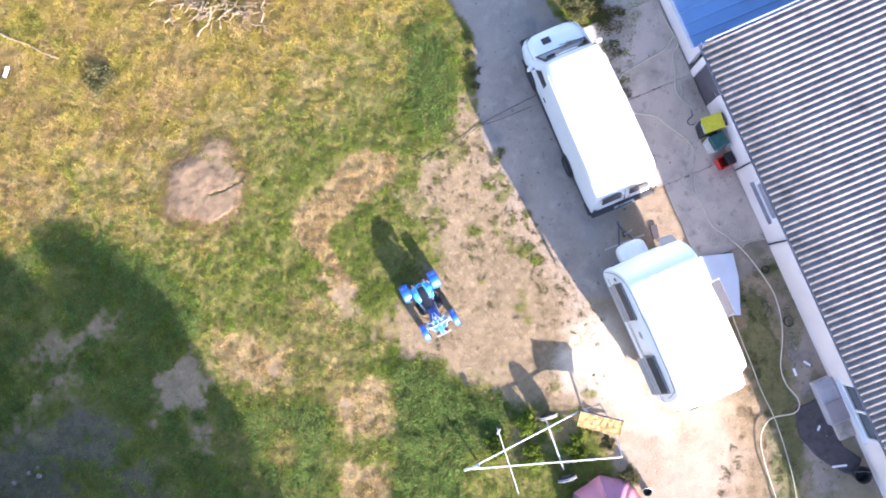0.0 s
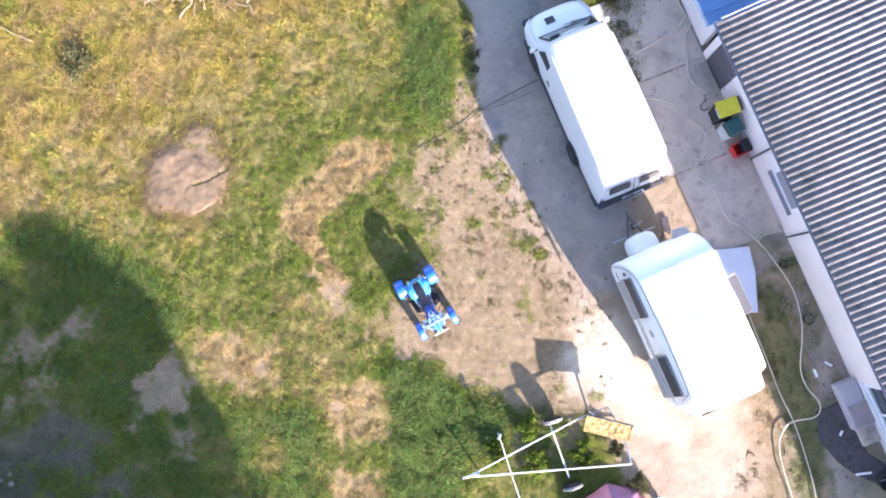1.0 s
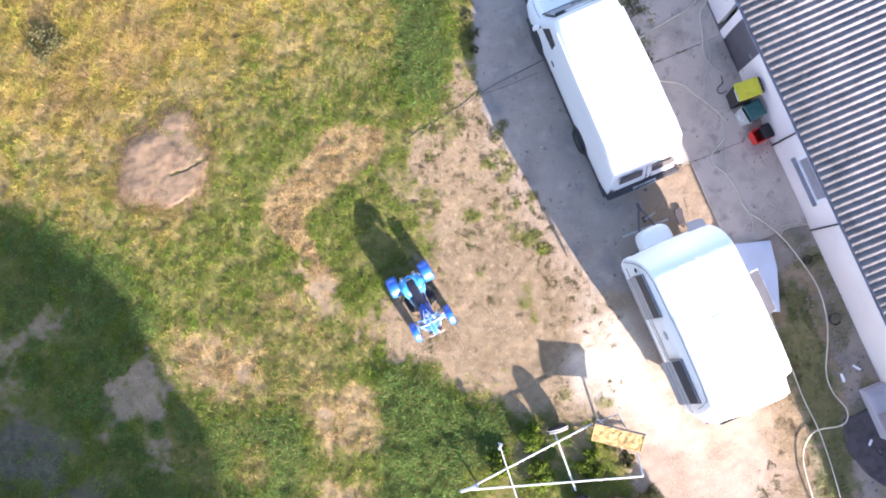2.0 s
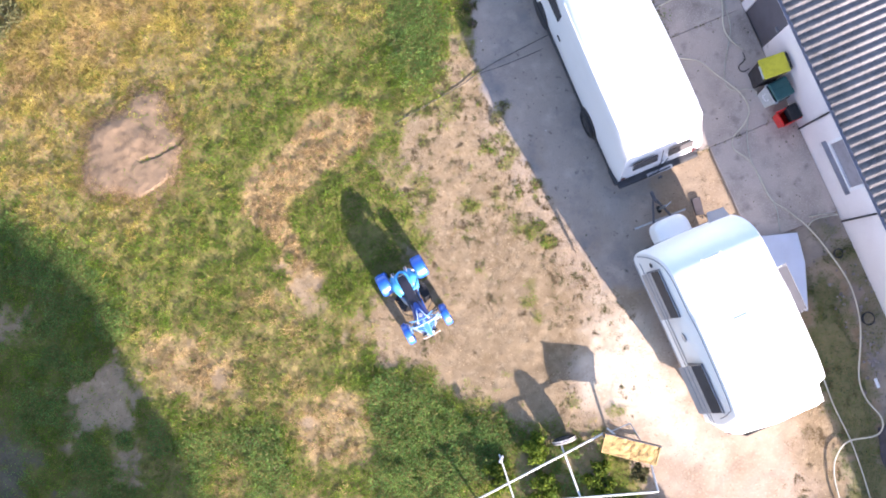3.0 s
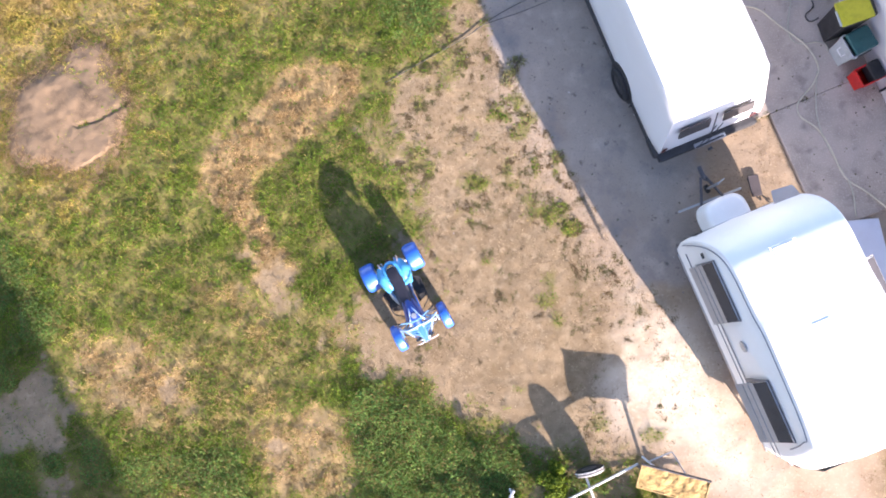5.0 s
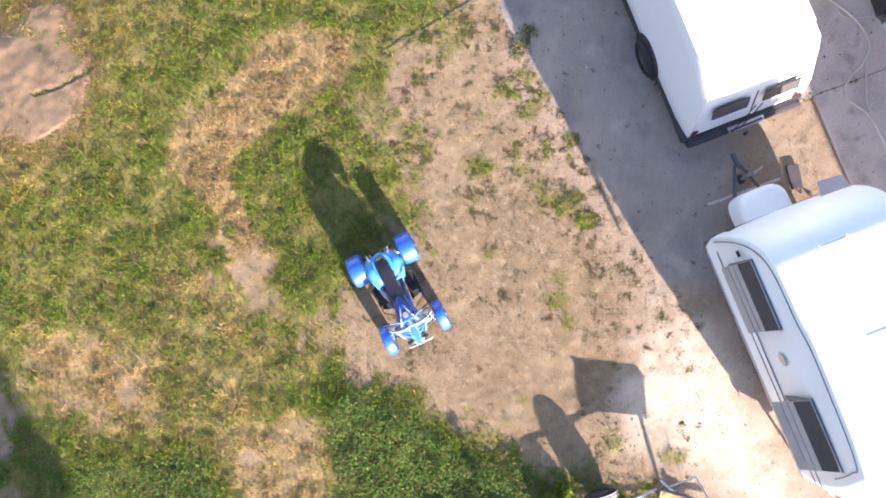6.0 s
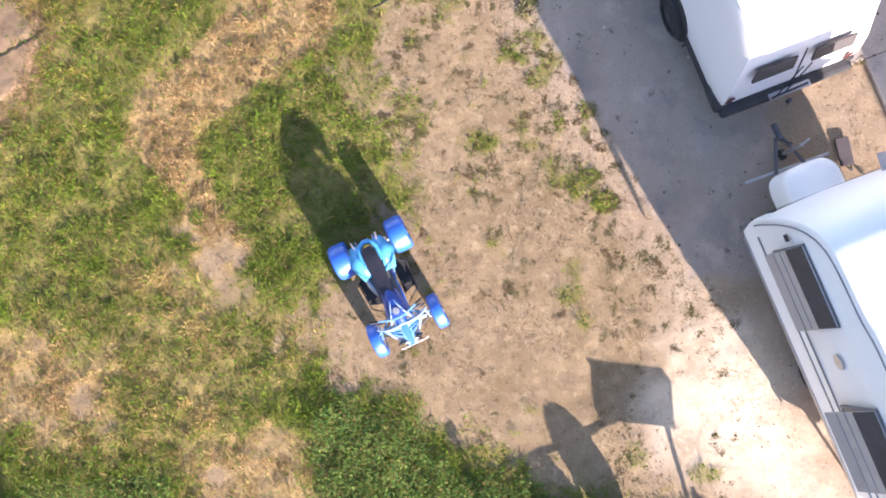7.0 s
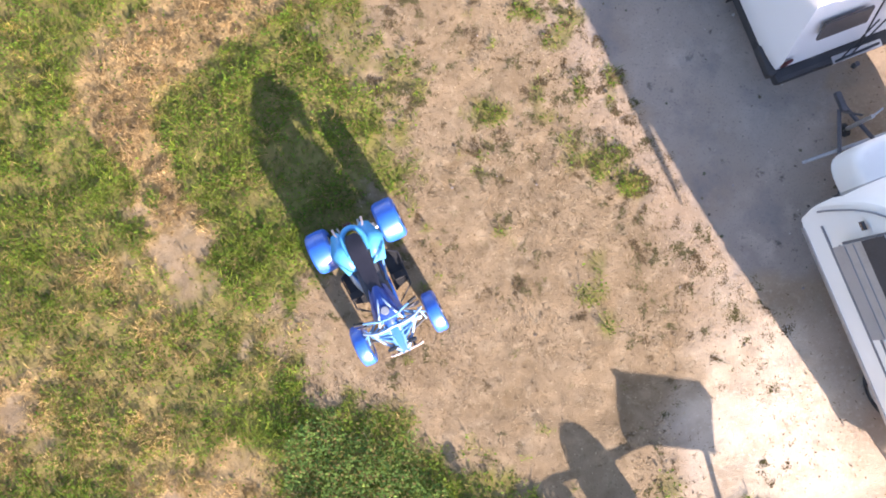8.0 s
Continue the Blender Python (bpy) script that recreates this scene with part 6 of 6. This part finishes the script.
# ---- shrubs and trees ----
def leaf_cloud(rs, centres, radii, count, size, tones):
    """Many small leaves gathered in clumps."""
    c = rs.randint(0, len(centres), count)
    d = rs.normal(size=(count, 3))
    d /= np.linalg.norm(d, axis=1, keepdims=True)
    p = centres[c] + d * (radii[c] * rs.rand(count) ** 0.4)[:, None]
    u = rs.normal(size=(count, 3))
    u /= np.linalg.norm(u, axis=1, keepdims=True)
    w = np.cross(u, rs.normal(size=(count, 3)))
    w /= np.linalg.norm(w, axis=1, keepdims=True)
    s = size * (0.6 + 0.8 * rs.rand(count))[:, None]
    v = np.stack([p - u * s, p + w * s * 0.5, p + u * s, p - w * s * 0.5], 1)
    v[..., 2] = np.maximum(v[..., 2], 0.01)
    return v, tones[rs.randint(0, len(tones), count)] * (0.7 + 0.5 * rs.rand(count))[:, None]


BARK = material("bark", (0.16, 0.12, 0.09), 0.95, vary=0.3, size=0.2, grain=0.02, bump=0.8)


def shrub(x, y, r, h, seed, label, count=2500, leaf=0.035, tones=None):
    rs, rp = np.random.RandomState(seed), random.Random(seed)
    root = thing("shrub", label, "shrub", pose(x, y, 0))
    for k in range(6):
        a = rp.uniform(0, 6.28)
        part("stem", crooked(rp, (0, 0, 0), (0.7 * r * math.cos(a), 0.7 * r * math.sin(a), 0.7 * h), 0.012, 0.04), BARK, root)
    n = 22
    a, f = rs.rand(n) * 6.283, np.sqrt(rs.rand(n)) * 0.85
    cen = np.stack([r * f * np.cos(a), r * f * np.sin(a), h * (0.35 + 0.55 * rs.rand(n) * (1 - 0.5 * f))], -1)
    v, tone = leaf_cloud(rs, cen, np.full(n, r * 0.3), count, leaf, GREENS * 0.85 if tones is None else tones)
    ob = new("crown", leaf_mesh("crown", v, None, tone))
    ob.parent = root


OLIVES = np.array([(0.15, 0.15, 0.065), (0.19, 0.165, 0.075), (0.13, 0.14, 0.06)])
shrub(-10.56, 5.29, 0.55, 0.2, 21, "small dull green shrub in the dry meadow", 1500, 0.03, OLIVES * 1.15)
shrub(2.66, -5.10, 0.36, 0.32, 22, "leafy green bush growing beside the trailer wheel", 2400, 0.035, GREENS * 1.05)
shrub(2.86, -6.06, 0.42, 0.24, 23, "leafy weeds grown up through the trailer frame", 1700, 0.035, GREENS * 1.05)
shrub(4.15, -5.80, 0.42, 0.16, 26, "low bush under the trailer's rear bar", 1700)
shrub(4.98, -5.62, 0.24, 0.46, 43, "withered brown weeds standing in the trailer frame", 1500, 0.03, OLIVES * 0.9)
shrub(1.90, 2.95, 0.24, 0.04, 41, "dark olive weed clump at the edge of the drive", 420, 0.02, OLIVES * 1.7)
shrub(1.74, 2.68, 0.22, 0.05, 42, "low olive weeds beside the drive", 300, 0.02, OLIVES * 1.7)
for wx, wy, wr, seed in ((0.98, 5.95, 0.16, 51), (1.10, 5.50, 0.20, 52), (1.16, 5.05, 0.13, 53), (0.92, 6.45, 0.12, 54)):
    shrub(wx, wy, wr, 0.08, seed, "small withered weeds along the drive's grassy edge", 380, 0.022, OLIVES * 0.8)
shrub(5.63, -6.63, 0.38, 0.22, 36, "withered brown bush beside the pink parasol", 1500, 0.03, OLIVES * 0.8)
shrub(1.80, -5.75, 0.42, 0.26, 27, "low bush between the trailer beams", 2000)
shrub(4.4, 7.56, 0.60, 0.45, 24, "overgrown bush beside the drive and the van", 2600, 0.035, OLIVES)
shrub(5.3, 7.02, 0.5, 0.32, 25, "overgrown weeds at the edge of the slabs", 1500, 0.03, OLIVES)
shrub(5.29, 6.1, 0.36, 0.14, 28, "weeds sprouting between the slabs and the van", 700, 0.025, OLIVES)
shrub(5.48, 5.27, 0.30, 0.10, 29, "small weed clump on the slabs beside the van", 500, 0.022, OLIVES)
shrub(5.64, 4.73, 0.30, 0.10, 30, "small weed clump on stained concrete", 550, 0.022, OLIVES)


def tree(x, y, h, r, low, seed):
    rs, rp = np.random.RandomState(seed), random.Random(seed)
    root = thing("tree", "tall dark green garden tree out of view beyond the yard", "tree", pose(x, y, 0), "trees beyond the yard")
    part("trunk", tube(smooth_line([(0, 0, -0.05), (0.05, 0.04, h * 0.3), (-0.06, 0.02, h * 0.62), (0.02, 0, h * 0.92)], 4), 0.20, 10, taper=0.03), BARK, root)
    for k in range(16):
        z, a = h * rp.uniform(0.2, 0.8), rp.uniform(0, 6.28)
        l = r * rp.uniform(0.6, 0.95)
        part("limb", crooked(rp, (0, 0, z), (l * math.cos(a), l * math.sin(a), z + 0.5 * l), 0.05, 0.15), BARK, root)
    n = 190
    z = low + (h - low - 0.4) * rs.rand(n)
    t = (z - low) / (h - low)
    reach = r * np.clip(np.sqrt(np.clip(1 - t ** 3.0, 0, 1)), 0.18, 1) * (0.62 + 0.52 * rs.rand(n))
    a, f = rs.rand(n) * 6.283, np.sqrt(rs.rand(n))
    cen = np.stack([reach * f * np.cos(a), reach * f * np.sin(a), z], -1)
    v, tone = leaf_cloud(rs, cen, 0.5 + 0.3 * rs.rand(n), 90000, 0.15, GREENS * 0.6)
    ob = new("crown", leaf_mesh("crown", v, None, tone))
    ob.parent = root


def shade_at(px, py, z):
    """Where a point at height z must stand to throw its shadow on (px, py)."""
    k = z / math.tan(SUN_EL)
    return px + k * math.sin(SUN_AZ), py - k * math.cos(SUN_AZ)


for px, py, h, r, low, seed in ((-11.57, 0.3, 10.0, 1.75, 0.6, 31), (-13.45, -1.13, 9.9, 2.0, 0.6, 32), (-15.0, -1.9, 9.7, 2.2, 0.6, 38), (-16.4, -2.2, 9.7, 2.4, 0.6, 33), (-19.6, -4.0, 9.4, 2.6, 0.6, 35)):
    tx, ty = shade_at(px, py, h)
    tree(tx, ty, h, r, low, seed)
# two more unseen trees, added to keep sky light off the south-west corner
tree(-15.8, -10.2, 8.5, 3.2, 1.2, 61)
tree(-10.6, -12.6, 8.5, 3.0, 1.2, 62)


# ---- clutter by the wall ----
RUBBLE = material("rubble_stone", (0.22, 0.19, 0.175), 0.95, vary=0.2, size=0.08, grain=0.01, per_object=0.3)


def rubble():
    rs = random.Random(8)
    root = thing("rubble", "scattered pale stones and broken bits beside the wall", "stones")
    protos = []
    for k in range(5):
        bm = bmesh.new()
        bmesh.ops.create_icosphere(bm, subdivisions=1, radius=1.0)
        for v in bm.verts:
            v.co *= rs.uniform(0.7, 1.15)
            v.co.z *= 0.5
        me = bpy.data.meshes.new("stone")
        bm.to_mesh(me)
        bm.free()
        me.materials.append(RUBBLE)
        protos.append(me)
    for k in range(230):
        t = rs.random()
        x, y = 9.9 + 1.8 * t + rs.gauss(0, 0.28), -0.95 - 5.4 * t + rs.gauss(0, 0.3)
        if k > 185:
            x, y = rs.uniform(0.5, 6.8), rs.uniform(-2.5, 4.5)
        s = rs.uniform(0.012, 0.055) if k <= 185 else rs.uniform(0.008, 0.022)
        ob = new("stone", protos[k % 5])
        ob.parent = root
        ob.matrix_basis = pose(x, y, 0.25 * s, 0, 0, rs.uniform(0, 360)) @ Matrix.Scale(s, 4)


rubble()


# ---- by the low window ----
def cellar_box():
    root = thing("cellar_hatch", "grey rendered cellar hatch below the low window", "hatch", HOUSE @ pose(-0.08, -10.35, 0))
    part("block", box((0.56, 1.3, 0.34), (0.03, 0, 0.17), 0.03), RENDER_GREY, root)
    part("lid", box((0.62, 0.6, 0.05), (0.1, -0.3, 0.36), 0.015), DOOR_GREY_LIGHT, root, "faded pinkish lid")
    part("step", box((0.5, 0.5, 0.16), (0.1, -0.92, 0.08), 0.015), CONCRETE, root)


def ground_sheet_cover(name, label, outline, mat, z):
    """A crumpled plastic sheet, drawn as rings inside a wavy outline."""
    rim = [Vector((*p, 0)) for p in outline]
    rim = smooth_line([(p.x, p.y, 0) for p in rim + rim[:1]], 6)[:-1]
    mid = sum(rim, Vector()) / len(rim)
    rings = []
    for k in np.linspace(1.0, 0.04, 12):
        ring_ = [mid + (p - mid) * k * (1 + 0.07 * noise.noise(p * 2.3) * k) for p in rim]
        rings.append([(p.x, p.y, z + 0.035 * abs(noise.noise(Vector((p.x * 3, p.y * 3, 5))))) for p in ring_])
    root = thing(name, label, "sheet")
    ob = part("sheet", flag_smooth(loft(rings, cap=False), 1.5), mat, root)
    ob.modifiers.new("thick", "SOLIDIFY").thickness = 0.004
    return root


RENDER_GREY = material("grey_render", (0.40, 0.39, 0.43), 0.9, vary=0.12, size=0.4, grain=0.02, bump=0.4, stain=0.3)
DOOR_GREY_LIGHT = material("faded_lid", (0.30, 0.26, 0.27), 0.7, vary=0.1)
cellar_box()
ground_sheet_cover("plastic_sheet", "crumpled dark plastic sheet on the ground by the wall", [(10.5, -4.58), (11.02, -4.34), (11.35, -4.33), (11.56, -4.99), (11.86, -5.74), (12.31, -6.01), (12.06, -6.43), (11.42, -6.21), (10.88, -5.75), (10.52, -5.29)], TARP, 0.03)


# ---- odds and ends along the wall ----
def offcut(x, y, l, w, turn, label):
    root = thing("offcut", label, "board", pose(x, y, 0.05, 0, 0, turn), "offcuts by the wall")
    part("board", box((l, w, 0.025), (0, 0, 0.013), 0.004, 1), WINDOW_FRAME, root)


offcut(10.83, -3.28, 0.22, 0.06, -30, "short white painted board lying on rubble")
offcut(10.48, -3.54, 0.07, 0.22, 20, "pale split board lying in shaded grass")
offcut(11.11, -5.14, 0.06, 0.16, -25, "pale scrap of board on the dark sheet")
offcut(11.67, -6.21, 0.42, 0.06, 8, "long pale batten on the dark sheet")


def bucket(x, y, r, h, label, mat):
    root = thing("bucket", label, "bucket", pose(x, y, 0.02))
    rows = [[(math.cos(a) * q, math.sin(a) * q, z) for a in np.linspace(0, 2 * math.pi, 21)[:-1]] for q, z in ((r * 0.8, 0), (r, h), (r * 0.93, h), (r * 0.76, 0.03))]
    part("pail", flag_smooth(loft(rows), 0.7), mat, root)
    part("rim", tube([(math.cos(a) * r, math.sin(a) * r, h) for a in np.linspace(0, 2 * math.pi, 21)], 0.012, 6), mat, root)
    part("handle", tube([(math.cos(a) * r, 0.06 + 0.05 * math.sin(a), h + 0.01 + 0.04 * math.sin(a)) for a in np.linspace(0, math.pi, 9)], 0.006, 6), STEEL, root)


bucket(12.2, -6.4, 0.24, 0.32, "black plastic bucket standing by the wall", CHARCOAL)
bucket(6.15, -7.0, 0.12, 0.16, "small dark bucket beside the pink parasol", CHARCOAL)


def cable_coil(x, y, r, label):
    root = thing("cable_coil", label, "cable", pose(x, y, 0.04))
    for k in range(3):
        part("turn", tube([(math.cos(a) * r * (1 - 0.08 * k), math.sin(a) * r * (0.9 + 0.06 * k), 0.012 + 0.02 * k) for a in np.linspace(0, 2 * math.pi, 25)], 0.010, 6), CABLE_BLACK, root)


cable_coil(10.33, -2.06, 0.15, "coil of black cable lying on rubble")
cable_coil(9.70, -0.55, 0.11, "tangled black cable coil by the slabs")

hose("power_cable", "black lead lying by the caravan's front", [(6.36, 0.7), (6.47, 0.43), (6.61, 0.28), (6.57, 0.44), (6.74, 0.26), (6.86, 0.2)], 0.014, CABLE_BLACK, 0.02)
# dark board added in place of a shadow near the caravan's front
tagged(part("wheel_board", box((0.20, 0.42, 0.03), (6.50, 0.56, 0.035), 0.006, 1, pose(0, 0, 0, 0, 0, 12)), TARP), "dark flat board standing in for a shadow on sandy soil", "board")


def joint_weeds():
    """Little weeds along the joints between the slabs."""
    rs = np.random.RandomState(14)
    n = 45
    along, which = rs.rand(n), rs.randint(0, 3, n)
    pts = [HOUSE @ Vector((-2.4 + 2.5 * a ** 1.6, (-2.77, 0.03, 2.63)[w] + 0.03 * rs.normal(), 0.0)) for a, w in zip(along, which)]
    k = 40
    cx, cy = np.repeat([p.x for p in pts], k), np.repeat([p.y for p in pts], k)
    r = np.repeat(0.015 + 0.045 * rs.rand(n) ** 2, k)
    m = n * k
    a, f = rs.rand(m) * 6.283, np.sqrt(rs.rand(m))
    tone = OLIVES[rs.randint(0, 3, m)] * (0.7 + 0.5 * rs.rand(m))[:, None]
    v, tone = blades(rs, cx + r * f * np.cos(a), cy + r * f * np.sin(a), np.full(m, 0.045), 0.02 + 0.5 * r, 0.007 + 0.008 * rs.rand(m), 0.8 + 0.6 * rs.rand(m), tone)
    tagged(new("joint_weeds", leaf_mesh("joint_weeds", v, None, tone)), "small olive weeds growing in the slab joints", "weeds", kind="stuff")


joint_weeds()


def pale_stones():
    rs = random.Random(17)
    for x, y, r in ((-12.73, -7.11, 0.10), (-12.30, -6.80, 0.07), (-11.98, -6.88, 0.09), (-12.05, -6.62, 0.06)):
        bm = bmesh.new()
        bmesh.ops.create_icosphere(bm, subdivisions=2, radius=r)
        for v in bm.verts:
            v.co *= 1 + 0.25 * noise.noise(v.co * 9 + Vector((x, y, 0)))
            v.co.z = v.co.z * 0.6 + r * 0.45
        ob = part("stone", flag_smooth(bm, 0.9), RUBBLE, None, "", False)
        ob.matrix_basis = pose(x, y, 0, 0, 0, rs.uniform(0, 360))
        tagged(ob, "grey rounded stone lying in the shade of trees", "stone", "pale stones under the trees")


pale_stones()
